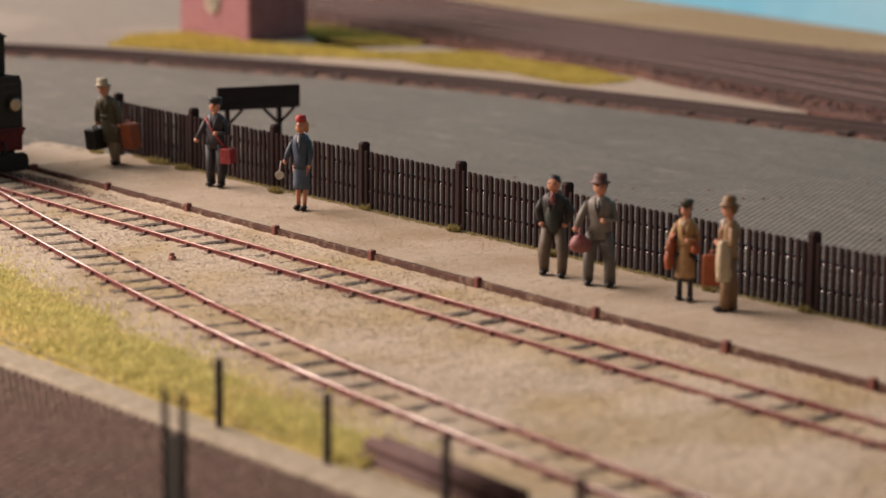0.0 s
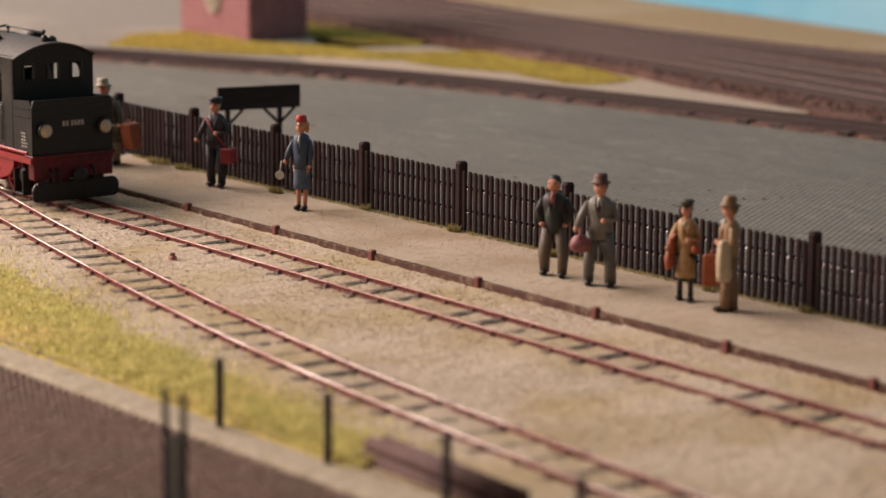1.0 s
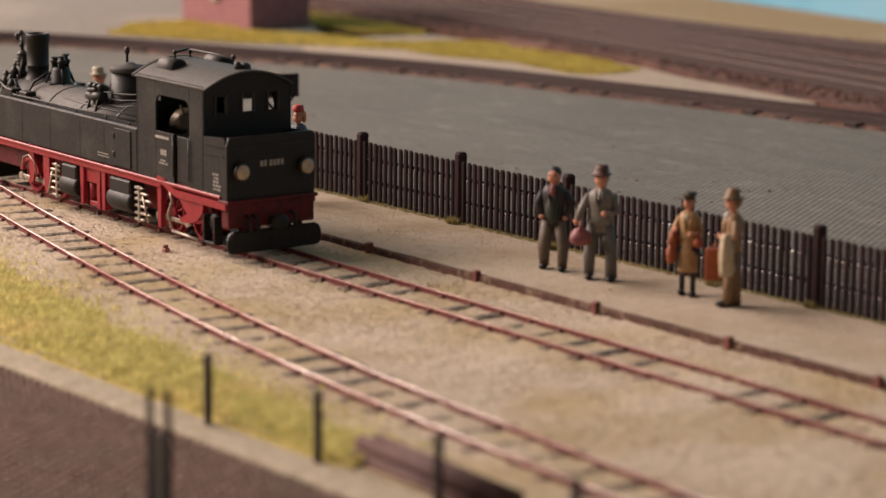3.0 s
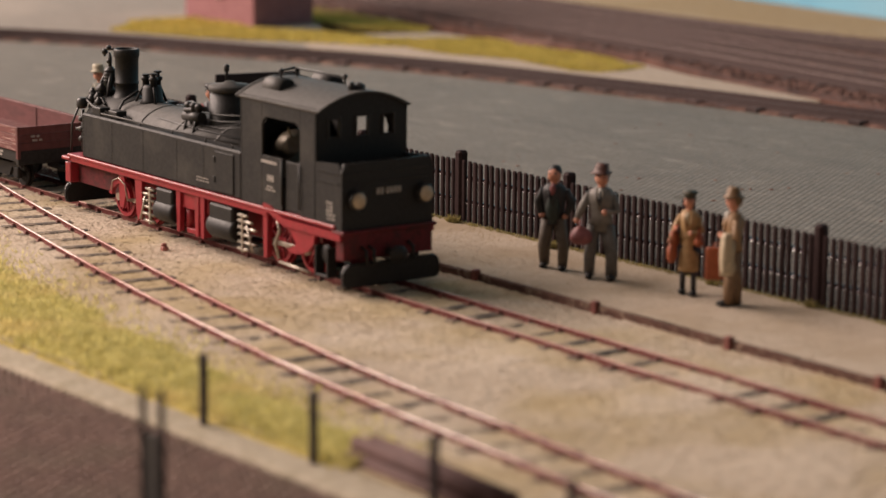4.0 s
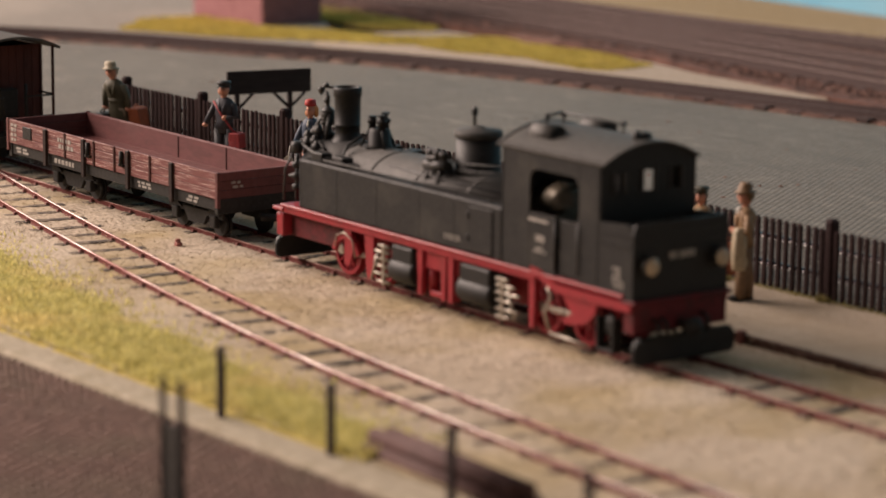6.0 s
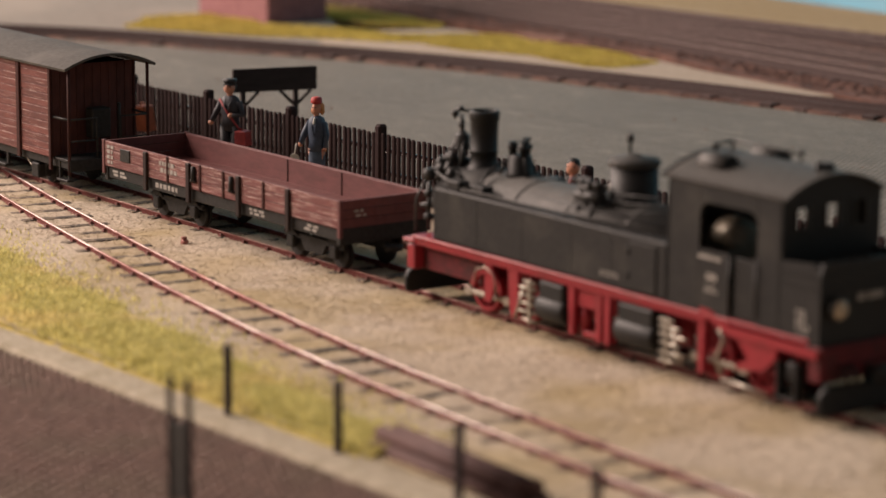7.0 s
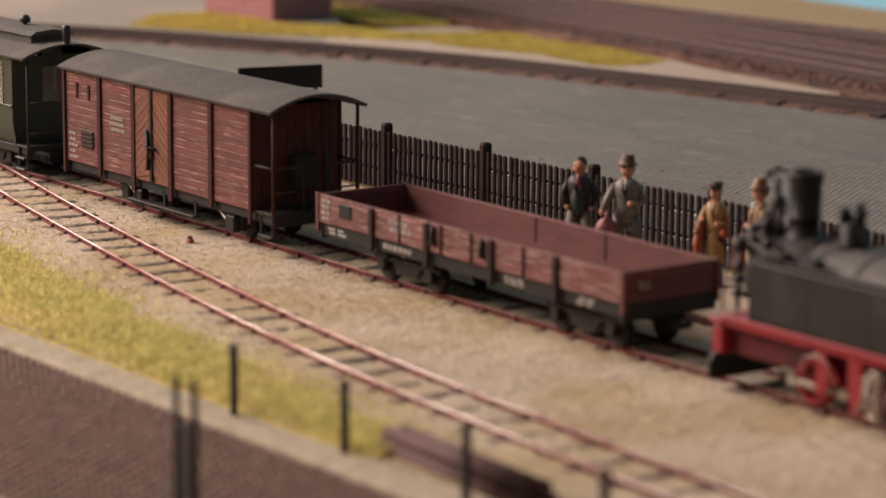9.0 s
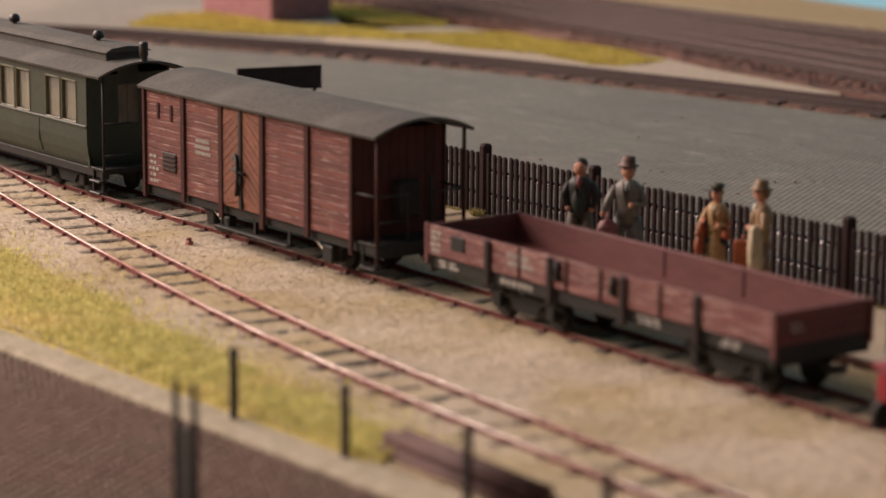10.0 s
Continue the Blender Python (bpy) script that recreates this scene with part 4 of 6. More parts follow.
part("pipework", bm, IRON, loco, "jumble of black pipes and valves")
bm = B()
lathe(bm, -8.8, -7.4, [(0.9, 23.4), (1.2, 24.0), (1.2, 25.2), (0.8, 25.7)], 12)
lathe(bm, -10.8, 6.3, [(0.9, 23.6), (1.2, 24.0), (1.2, 25.2), (0.8, 25.7)], 12)
part("lantern", bm, IRON, loco)
# safety valves and feed turret
bm = B()
lathe(bm, 8.7, 0, [(3.0, 25.8), (2.3, 26.8), (2.1, 29.4), (1.6, 30.0)], 16)
for dx, dy, h in ((-1.3, -0.8, 32.2), (1.4, -0.5, 32.6), (0.2, 1.2, 32.9)):
    tube(bm, [(8.7 + dx * 2.6, dy * 2.6, 26.2), (8.7 + dx * 0.8, dy, 31.0)], 0.3, 6)
    lathe(bm, 8.7 + dx, dy, [(0.75, 29.6), (0.75, 30.8), (1.05, 31.0), (1.05, 31.6), (0.5, 31.8), (0.5, h - 0.4), (0.9, h - 0.3), (0.9, h)], 10)
tube(bm, [(6.5, -2.0, 28.6), (5.2, -5.0, 26.5), (6.5, -7.6, 23.9), (14.0, -8.4, 23.8)], 0.32, 6)
part("safety_valve", bm, DEEP, loco, "black safety valve cluster")
# sand dome with lid and whistle
bm = B()
lathe(bm, 39.8, 0, [(4.5, 25.0), (4.2, 26.0), (4.1, 32.3)], 26)
dome = part("dome", bm, DEEP, loco, "black round dome with a lid")
bm = B()
lathe(bm, 39.8, 0, [(4.2, 32.2), (4.45, 32.4), (4.45, 33.2), (4.2, 33.5), (1.6, 33.8), (0.8, 34.3)], 26)
part("lid", bm, BOILER, dome, "dusty grey lid")
bm = B()
lathe(bm, 38.6, 0, [(0.3, 34.2), (0.3, 36.0), (0.6, 36.2), (0.6, 37.3), (0.25, 37.6)], 8)
part("whistle", bm, IRON, loco)
bm = B()
for k in range(3):
    tube(bm, [(34.5 + k * 0.4, -5.0 + k * 0.5, 25.2 + k * 1.1), (45.0, -5.6 + k * 0.5, 25.6 + k * 1.3), (58.5, -6.2 + k * 0.5, 27.6 + k * 1.0)], 0.13, 5)
for x, y in ((31.0, -3.8), (33.0, -4.6), (35.0, -5.2)):
    lathe(bm, x, y, [(0.7, 24.5), (0.9, 26.0), (0.6, 27.0), (1.0, 27.4), (1.0, 28.4), (0.4, 28.8)], 8)
tube(bm, [(27, -3.0, 28.4), (31, -3.6, 29.2), (36, -4.2, 28.8)], 0.3, 6)
for x, y in ((32.6, -6.6), (34.0, -5.0), (36.4, -6.8), (37.8, -5.2)):
    tube(bm, [(x, y, 23.4), (x + 0.2, y + 0.6, 26.4)], 0.28, 6)
tube(bm, [(31.8, -5.8, 26.6), (38.4, -5.8, 27.0)], [1.0, 1.1], 10)
tube(bm, [(33.0, -6.6, 28.0), (38.0, -4.6, 28.6)], 0.5, 8)
for x in (33.2, 35.2, 37.2):
    lathe(bm, x, -5.8, [(0.6, 26.8), (0.6, 28.6), (0.9, 28.8), (0.9, 29.3), (0.3, 29.7)], 8)
tube(bm, [(20, -5.5, 24.6), (30, -5.8, 24.5), (58, -6.0, 24.5)], 0.3, 6)
part("feed_gear", bm, IRON, loco, "black feed pipes and valves")
# cab: walls with real openings
def cab_side(s):
    bm = B()
    y0, y1 = (s * 10.5, s * 9.9) if s > 0 else (s * 10.5, s * 9.9)
    lo, hi = min(y0, y1), max(y0, y1)
    box(bm, 60.5, 68.2, lo, hi, 13.7, 34.6, 0.1)
    box(bm, 81.4, 87.0, lo, hi, 13.7, 34.6, 0.1)
    box(bm, 68.2, 81.4, lo, hi, 31.4, 34.6, 0.05)
    box(bm, 68.2, 75.3, lo, hi, 13.7, 23.8, 0.05)
    prism(bm, [(68.2, 31.4), (69.8, 31.4), (68.7, 30.9), (68.2, 29.8)], "y", lo, hi)
    prism(bm, [(81.4, 31.4), (79.8, 31.4), (80.9, 30.9), (81.4, 29.8)], "y", lo, hi)
    side = part("cab_side", bm, BLACK, loco)
    bm = B()
    box(bm, 76.2, 81.4, lo + 0.25 * (s < 0), hi - 0.25 * (s > 0), 14.2, 23.6, 0.1)
    part("door", bm, BLACK, side)
    bm = B()
    for x in (75.5, 81.6):
        tube(bm, [(x, s * 10.8, 15.0), (x, s * 10.8, 23.5)], 0.16, 6)
    part("handrail", bm, IRON, side)
    bm = B()
    if s < 0:
        box(bm, 68.0, 73.4, -10.58, -10.45, 22.4, 22.95)
        bars(bm, 69.4, 19.0, 3.6, -10.5, 1, h=1.2, gaps=5, seed=2)
        bars(bm, 69.4, 17.1, 3.4, -10.5, 2, h=0.35, gaps=4, seed=3)
        bars(bm, 43.5, 15.4, 6.0, -10.5, 2, h=0.22, gaps=8, seed=4)
        bars(bm, 90.4, 14.6, 2.6, -10.5, 5, h=0.4, step=0.75, gaps=3, seed=6)
        part("plates", bm, DIM_LETTER, side, "worn pale plates and small lettering")
    else:
        box(bm, 68.0, 73.4, 10.45, 10.58, 22.4, 22.95)
        part("plates", bm, DIM_LETTER, side)


cab_side(-1), cab_side(1)


def cab_end(x0, x1, windows, low):
    """An end wall with an arched head and upright window openings."""
    bm = B()
    edges = sorted({-10.5, 10.5, *(v for w in windows for v in (w[0], w[1]))})
    def head(y):
        return 34.3 + 3.1 * (1 - (y / 10.7) ** 2)
    for a, b in zip(edges, edges[1:]):
        hole = next((w for w in windows if abs(w[0] - a) < 1e-6), None)
        n = 4
        for k in range(n):
            p, q = a + (b - a) * k / n, a + (b - a) * (k + 1) / n
            if hole:
                prism(bm, [(p, hole[3]), (q, hole[3]), (q, head(q)), (p, head(p))], "x", x0, x1)
            else:
                prism(bm, [(p, low), (q, low), (q, head(q)), (p, head(p))], "x", x0, x1)
        if hole:
            box(bm, x0, x1, a, b, low, hole[2])
    bmesh.ops.remove_doubles(bm, verts=bm.verts, dist=0.001)
    return bm


# Deeper black than the cab sides: the shade on this end is painted in.
end = part("cab_rear_wall", cab_end(86.4, 87.0, [(-7.6, -5.2, 29.4, 32.6), (-1.3, 1.3, 29.2, 32.8), (4.9, 7.3, 29.2, 32.8)], 13.8), DEEP, loco, "rear cab wall with three windows, shade deepening its black")
part("cab_front_wall", cab_end(60.5, 61.1, [(-8.4, -5.0, 28.8, 32.6), (5.0, 8.4, 28.8, 32.6)], 13.8), BLACK, loco)
bm = B()
for y0, y1 in ((-7.6, -5.2), (-1.3, 1.3), (4.9, 7.3)):
    box(bm, 86.95, 87.25, y0 - 0.35, y0 + 0.05, 29.0, 33.0)
    box(bm, 86.95, 87.25, y1 - 0.05, y1 + 0.35, 29.0, 33.0)
part("window_frame", bm, IRON, end)
bm = B()
outer = [(y, 34.5 + 3.2 * (1 - (y / 10.8) ** 2)) for y in [-10.8 + 21.6 * k / 20 for k in range(21)]]
inner = [(y * 0.985, z - 0.35) for y, z in reversed(outer)]
prism(bm, outer + inner, "x", 59.4, 87.8)
roof = part("cab_roof", bm, ROOF_GREY, loco, "dark grey arched cab roof")
bm = B()
for k in range(34):
    ball(bm, 60.2 + k * 0.8, -10.45, 34.95, 0.14, n=5)
tagged(part("rivets", bm, ROOF_GREY, roof), kind="stuff")
bm = B()
prism(bm, [(y, 34.65 + 3.2 * (1 - (y / 10.8) ** 2)) for y in [-10.8 + 21.6 * k / 20 for k in range(21)]] + [(y, 34.2 + 3.2 * (1 - (y / 10.8) ** 2)) for y in [10.8 - 21.6 * k / 20 for k in range(21)]], "x", 59.0, 60.0)
part("roof_rib", bm, BLACK, roof)
for y in (-5.6, 5.6):
    bm = B()
    z = 34.5 + 3.2 * (1 - (y / 10.8) ** 2)
    tube(bm, [(63.4, y, z - 0.3), (63.8, y, z - 0.3), (69.8, y, z - 0.3)], [1.5, 1.9, 1.9], 18)
    vent = part("ventilator", bm, ROOF_GREY, roof, "half-round roof ventilator")
    # Black disc on the closed end stands in for shade inside the hood.
    bm = B()
    tube(bm, [(69.75, y, z - 0.3), (69.95, y, z - 0.3)], 1.65, 18)
    part("vent_shade_disc", bm, DEEP, vent)
bm = B()
tube(bm, [(62.0, -2.0, 37.4), (62.0, -2.0, 38.9), (62.4, 1.0, 39.4)], 0.28, 6)
tube(bm, [(62.2, 1.6, 37.5), (62.2, 1.6, 39.2), (70, 2.8, 39.0), (76.0, 3.6, 38.6), (76.0, 3.6, 37.0)], 0.24, 6)
for x, y in ((62.0, -2.0), (62.2, 1.6), (76.0, 3.6)):
    ball(bm, x, y, 38.9, 0.55, n=8)
part("roof_rail", bm, IRON, roof)
bm = B()
lathe(bm, 84.6, 1.0, [(0.9, 36.8), (1.2, 37.4), (1.2, 38.4), (0.5, 38.9)], 10)
lathe(bm, 84.6, -0.8, [(0.6, 36.8), (0.8, 38.0), (0.8, 38.8), (0.3, 39.2)], 10)
part("roof_lamp", bm, IRON, roof)
bm = B()
tube(bm, [(61.2, 0, 22.5), (66.0, 0, 22.5), (67.4, 0, 22.5)], [5.0, 5.0, 3.6], 18)
tube(bm, [(66.5, -3.6, 24.6), (70.8, -4.6, 25.6)], [2.4, 1.6], 14)
tube(bm, [(68.0, -2, 24), (70.5, -6.0, 29.0)], 0.3, 6)
part("backhead", bm, BRASS, loco, "dull brass boiler fittings inside the cab")
bm = B()
box(bm, 61.1, 86.4, -9.9, 9.9, 13.7, 14.3)
box(bm, 80.0, 86.4, -9.9, 9.9, 14.3, 24.0)
part("cab_floor", bm, DEEP, loco)
# coal bunker with rounded rear corners
bm = B()
prism(bm, [(87.0, 12.9), (94.9, 12.9), (94.9, 25.0), (94.2, 25.5), (87.0, 25.0)], "y", -10.5, -9.9)
prism(bm, [(87.0, 12.9), (94.9, 12.9), (94.9, 25.0), (94.2, 25.5), (87.0, 25.0)], "y", 9.9, 10.5)
box(bm, 87.0, 94.9, -9.9, 9.9, 13.0, 23.0)
bunker = part("bunker", bm, BLACK, loco, "dark coal bunker")
bm = B()
for z in (21.6, 23.5):
    box(bm, 87.2, 94.6, -10.66, -10.45, z, z + 0.28)
    box(bm, 95.5, 95.72, -10.0, 10.0, z, z + 0.28)
part("strap", bm, BLACK, bunker)
# End plate darker than the bunker sides, its shade put into the colour.
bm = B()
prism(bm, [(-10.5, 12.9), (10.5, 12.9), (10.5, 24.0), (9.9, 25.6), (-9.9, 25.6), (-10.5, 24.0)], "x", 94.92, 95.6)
part("end_plate", bm, DEEP, bunker, "bunker end plate, its black deepened for shade")
rc = random.Random(5)
bm = B()
for k in range(90):
    ball(bm, rc.uniform(87.8, 94.2), rc.uniform(-9, 9), 23.2 + rc.uniform(0, 0.9), rc.uniform(0.5, 1.0), rc.uniform(0.5, 1.0), rc.uniform(0.4, 0.8), n=5)
part("coal", bm, DEEP, bunker, "black coal heap")
for y in (-7.6, 7.9):
    bm = B()
    tube(bm, [(95.4, y, 18.7), (97.0, y, 18.7), (97.2, y, 18.7)], [1.6, 1.85, 1.7], 18)
    lamp = part("headlight", bm, IRON, loco, "round headlight with a pale lens")
    bm = B()
    tube(bm, [(97.1, y, 18.7), (97.4, y, 18.7), (97.6, y, 18.7)], [1.6, 1.4, 0.5], 18)
    part("lens", bm, LENS, lamp)
bm = B()
for k in range(6):
    y = -2.6 + k * 0.9 + (0.4 if k > 1 else 0)
    box(bm, 95.6, 95.85, y, y + 0.6, 19.3, 20.5)
part("number_plate", bm, DIM_LETTER, bunker, "worn pale number plate")
# buffer beams, ploughs, couplings
for x0, x1, out in ((93.2, 95.9, 1), (-11.6, -9.2, -1)):
    bm = B()
    box(bm, x0, x1, -10.3, 10.3, 7.2, 12.6 if out > 0 else 11.6, 0.2)
    box(bm, x0 - 0.5, x1 + 0.6, -10.9, 10.9, 12.2, 12.9, 0.15)
    # The bunker-end beam faces away from the window; its shade is in the colour.
    part("buffer_beam", bm, RED_SHADED if out > 0 else RED, loco, "red buffer beam with shade painted in" if out > 0 else "red buffer beam")
    xm = x1 if out > 0 else x0
    bm = B()
    e = 11.2 if out > 0 else 10.0
    outline = [(-e, 3.0), (-e + 0.6, 2.3), (e - 0.6, 2.3), (e, 3.0), (e, 5.6), (e - 1, 6.8), (1 - e, 6.8), (-e, 5.6)]
    prism(bm, outline, "x", xm + (0.2 if out > 0 else -1.4), xm + (1.4 if out > 0 else -0.2))
    bmesh.ops.bevel(bm, geom=bm.edges[:], offset=0.3, segments=2, affect="EDGES")
    part("snow_plough", bm, DEEP, loco, "black rail guard plate")
    bm = B()
    tube(bm, [(xm, 0, 8.2), (xm + 3.0 * out, 0, 8.2)], 0.8, 10)
    ball(bm, xm + 3.2 * out, 0, 8.2, 0.9, 2.1, 1.7, n=12)
    for y in (-4.5, 4.5, -6.2):
        tube(bm, [(xm, y, 9.6), (xm + 1.6 * out, y, 9.0), (xm + 1.9 * out, y, 6.6)], 0.35, 6)
    part("coupling", bm, CHASSIS, loco)
# two powered bogies: red frames, cylinders, rods and slide bars
for name, axles, cyl, fwd in (("front_bogie", (6.8, 18.0), (27.0, 34.6), 1), ("rear_bogie", (67.5, 79.0), (48.0, 57.8), -1)):
    bm = B()
    a0, a1 = min(axles) - 6, max(axles) + 6
    for s in (-1, 1):
        box(bm, a0, a1, min(s * 3.2, s * 3.9), max(s * 3.2, s * 3.9), 4.6, 9.6, 0.1)
        ends = (cyl[0] - 2, cyl[1] + 4) if fwd > 0 else (cyl[0] - 4, cyl[1] + 2)
        box(bm, ends[0], ends[1], min(s * 3.2, s * 3.9), max(s * 3.2, s * 3.9), 5.0, 11.9, 0.1)
    box(bm, a0, a1, -3.2, 3.2, 8.6, 9.6)
    bogie = part(name, bm, RED, loco, "red bogie frame with driving gear")
    for s in (-1, 1):
        lo, hi = sorted((s * 6.6, s * 10.6))
        bm = B()
        tube(bm, [((cyl[0]), s * 8.8, 6.9), (cyl[0] + 0.8, s * 8.8, 6.9), (cyl[1] - 0.8, s * 8.8, 6.9), (cyl[1], s * 8.8, 6.9)], [2.2, 2.5, 2.5, 2.2], 16)
        box(bm, cyl[0] + 0.5, cyl[1] - 0.5, lo, hi, 8.0, 11.6, 0.4)
        part("cylinder", bm, DEEP, bogie, "black steam cylinder")
        # crossed pale bars of the valve gear
        gx = cyl[0] - 0.6 if fwd > 0 else cyl[1] + 0.6
        d = -fwd
        bm = B()
        for z, far in ((3.8, 4.2), (5.2, 6.6), (6.7, 5.2), (8.1, 7.0), (9.4, 5.6), (10.5, 3.8)):
            tube(bm, [(gx + d * 0.2, s * 9.9, z), (gx + d * (far - 1.2), s * 9.9, z), (gx + d * far, s * 10.0, z + 0.1)], [0.36, 0.34, 0.2], 6)
        box(bm, *sorted((gx + d * 1.6, gx + d * 2.3)), *sorted((s * 9.8, s * 10.3)), 3.2, 11.0, 0.12)
        tube(bm, [(gx + d * 5.8, s * 10.15, 3.8), (gx + d * 3.6, s * 10.15, 9.0)], 0.26, 6)
        part("valve_gear", bm, ROD, bogie, "pale metal valve gear bars")
        bm = B()
        box(bm, min(axles) - 1.2, max(axles) + 1.2, s * 8.3 - 0.25, s * 8.3 + 0.25, 6.1 - 0.45, 6.1 + 0.45, 0.1)
        for ax in axles:
            tube(bm, [(ax, s * 8.3 - 0.4, 6.1), (ax, s * 8.3 + 0.4, 6.1)], 0.85, 12)
        rod = part("coupling_rod", bm, ROD, bogie, "pale metal coupling rod")
        RODS.append(rod)
        # red brackets hanging from the running plate
        for x in ((cyl[1] + 1.4, cyl[1] + 8.6) if fwd > 0 else (cyl[0] - 2.6, cyl[1] + 11.0)):
            bm = B()
            prism(bm, [(x - 0.8, 12.0), (x + 0.8, 12.0), (x + 0.55, 3.6), (x - 0.55, 3.6)], "y", *sorted((s * 9.0, s * 10.2)))
            part("bracket", bm, RED, bogie)
        for ax in axles:
            wheel(bogie, ax, s * 5.1, 6.1, 4.3, RED, LU, spokes=8)
for s in (-1, 1):
    bm = B()
    lo, hi = sorted((s * 9.2, s * 10.4))
    prism(bm, [(77, 11.0), (86.5, 11.0), (86.0, 9.0), (84.0, 7.2), (81.0, 6.2), (78.0, 6.0), (77.0, 6.6), (80.0, 8.0)], "y", lo, hi)
    part("rear_frame_plate", bm, RED, loco, "red curved frame plate")
    bm = B()
    box(bm, 36.0, 47.0, *sorted((s * 7.0, s * 9.6)), 8.6, 12.0, 0.2)
    tube(bm, [(37.5, s * 8.0, 9.0), (37.5, s * 8.0, 4.4)], 1.1, 10)
    box(bm, 38.0, 46.0, *sorted((s * 8.2, s * 9.4)), 3.6, 4.6, 0.1)
    part("middle_frame_plate", bm, RED, loco, "red frame plate between the bogies")
for s in (-1, 1):
    # arched splasher and leaf-shaped hanger by the leading wheels
    bm = B()
    lo, hi = sorted((s * 9.4, s * 10.3))
    ring = [(12.2 + r * math.cos(a), 6.4 + r * math.sin(a)) for r, turn in ((4.6, 1), (3.6, -1)) for a in [math.pi * (0.08 + 0.84 * (k if turn > 0 else 10 - k) / 10) for k in range(11)]]
    prism(bm, ring, "y", lo, hi)
    prism(bm, [(11.4, 12.0), (13.4, 12.0), (14.6, 9.0), (13.2, 5.0), (11.6, 5.0)], "y", s * 9.5 if s > 0 else s * 10.0, s * 10.0 if s > 0 else s * 9.5)
    part("splasher", bm, RED, loco, "red arched splasher plate")
    bm = B()
    prism(bm, [(18.6, 12.2), (21.4, 12.2), (21.6, 7.0), (20.8, 4.4), (19.9, 3.4), (19.2, 5.0)], "y", lo, hi)
    part("hanger", bm, RED, loco, "red leaf-shaped hanger")
    bm = B()
    tube(bm, [(9.0, s * 10.5, 8.2), (9.6, s * 10.5, 10.4), (12.2, s * 10.5, 11.3), (14.8, s * 10.5, 10.2), (15.6, s * 10.4, 7.0)], 0.13, 6)
    part("sand_pipe", bm, ROD, loco, "pale bent pipe")
    bm = B()
    # Coloured with the shade-darkened red.
    box(bm, -9.0, 8.6, *sorted((s * 7.6, s * 8.4)), 7.2, 11.9, 0.15)
    part("frame_side", bm, RED_SHADED, loco, "frame side in the shade-darkened red")
for s in (-1, 1):
    bm = B()
    tube(bm, [(73.0, s * 10.4, 12.6), (74.5, s * 10.5, 10.0), (72.8, s * 10.5, 7.0), (74.0, s * 10.4, 4.2)], 0.32, 8)
    part("sand_pipe", bm, ROD, loco, "pale bent pipe")
    bm = B()
    tube(bm, [(74.0, s * 10.2, 3.6), (84.0, s * 10.0, 3.2)], 0.3, 6)
    part("brake_rod", bm, ROD, loco, "pale metal brake rod")
    bm = B()
    lo, hi = sorted((s * 8.6, s * 10.6))
    box(bm, 86.4, 91.2, lo, hi, 3.2, 3.7, 0.1)
    box(bm, 86.6, 87.0, lo, hi, 3.6, 9.0)
    box(bm, 90.6, 91.0, lo, hi, 3.6, 9.0)
    ball(bm, 88.8, s * 9.0, 7.4, 2.0, 0.8, 2.0, n=12)
    part("step", bm, CHASSIS, loco)


# ---- bogie for the wagons ----
def wagon_bogie(parent, x, u0, wheelbase=15.0):
    bm = B()
    for s in (-1, 1):
        lo, hi = sorted((s * 6.2, s * 7.0))
        box(bm, x - wheelbase / 2 - 3, x + wheelbase / 2 + 3, lo, hi, 5.6, 6.8, 0.15)
        prism(bm, [(x - 4.5, 5.8), (x + 4.5, 5.8), (x + 3, 3.6), (x - 3, 3.6)], "y", lo, hi)
        for d in (-wheelbase / 2, wheelbase / 2):
            box(bm, x + d - 1.2, x + d + 1.2, *sorted((s * 6.4, s * 7.7)), 3.6, 6.2, 0.25)
            for k in range(3):
                box(bm, x + d - 2.4 + k * 0.5, x + d + 2.4 - k * 0.5, *sorted((s * 7.0, s * 7.5)), 6.3 + k * 0.35, 6.6 + k * 0.35)
    box(bm, x - 1.6, x + 1.6, -6.2, 6.2, 5.2, 7.6)
    ob = part("bogie", bm, CHASSIS, parent, "black two-axle bogie")
    for d in (-wheelbase / 2, wheelbase / 2):
        for s in (-1, 1):
            wheel(ob, x + d, s * 5.1, 4.5, 2.7, CHASSIS, u0)
    return ob


# ---- low-sided open wagon ----
WU = -78.0
wagon = vehicle("open_wagon", "empty low-sided red-brown plank wagon on black bogies", "wagon", WU)
W0, W1 = -124.0, -33.4
bm = B()
for s in (-1, 1):
    box(bm, W0, W1, *sorted((s * 8.8, s * 10.0)), 8.2, 10.6, 0.12)
box(bm, W0, W1, -8.8, 8.8, 9.6, 10.6)
for x in (W0 + 0.6, W1 - 0.6):
    box(bm, x - 0.7, x + 0.7, -10.3, 10.3, 7.6, 10.8, 0.15)
part("underframe", bm, CHASSIS, wagon, "black steel underframe")
bm = B()
box(bm, 0, 1.92, -9.8, 9.8, 0, 0.55, 0.06)
keep, KIT["shift"] = KIT["shift"], Vector((0, 0, 0))
floor_board = mesh_of("floor_board", bm, WAGON_IN)
KIT["shift"] = keep
for k in range(45):
    piece("floor_board", floor_board, wagon, W0 + 0.2 + k * 2.0 - WU, 0, 10.6)
bays = [W0 + 0.4, -105.7, -88.3, -69.0, -50.9, W1 - 0.4]
hts = (10.7, 12.55, 14.4, 16.2)
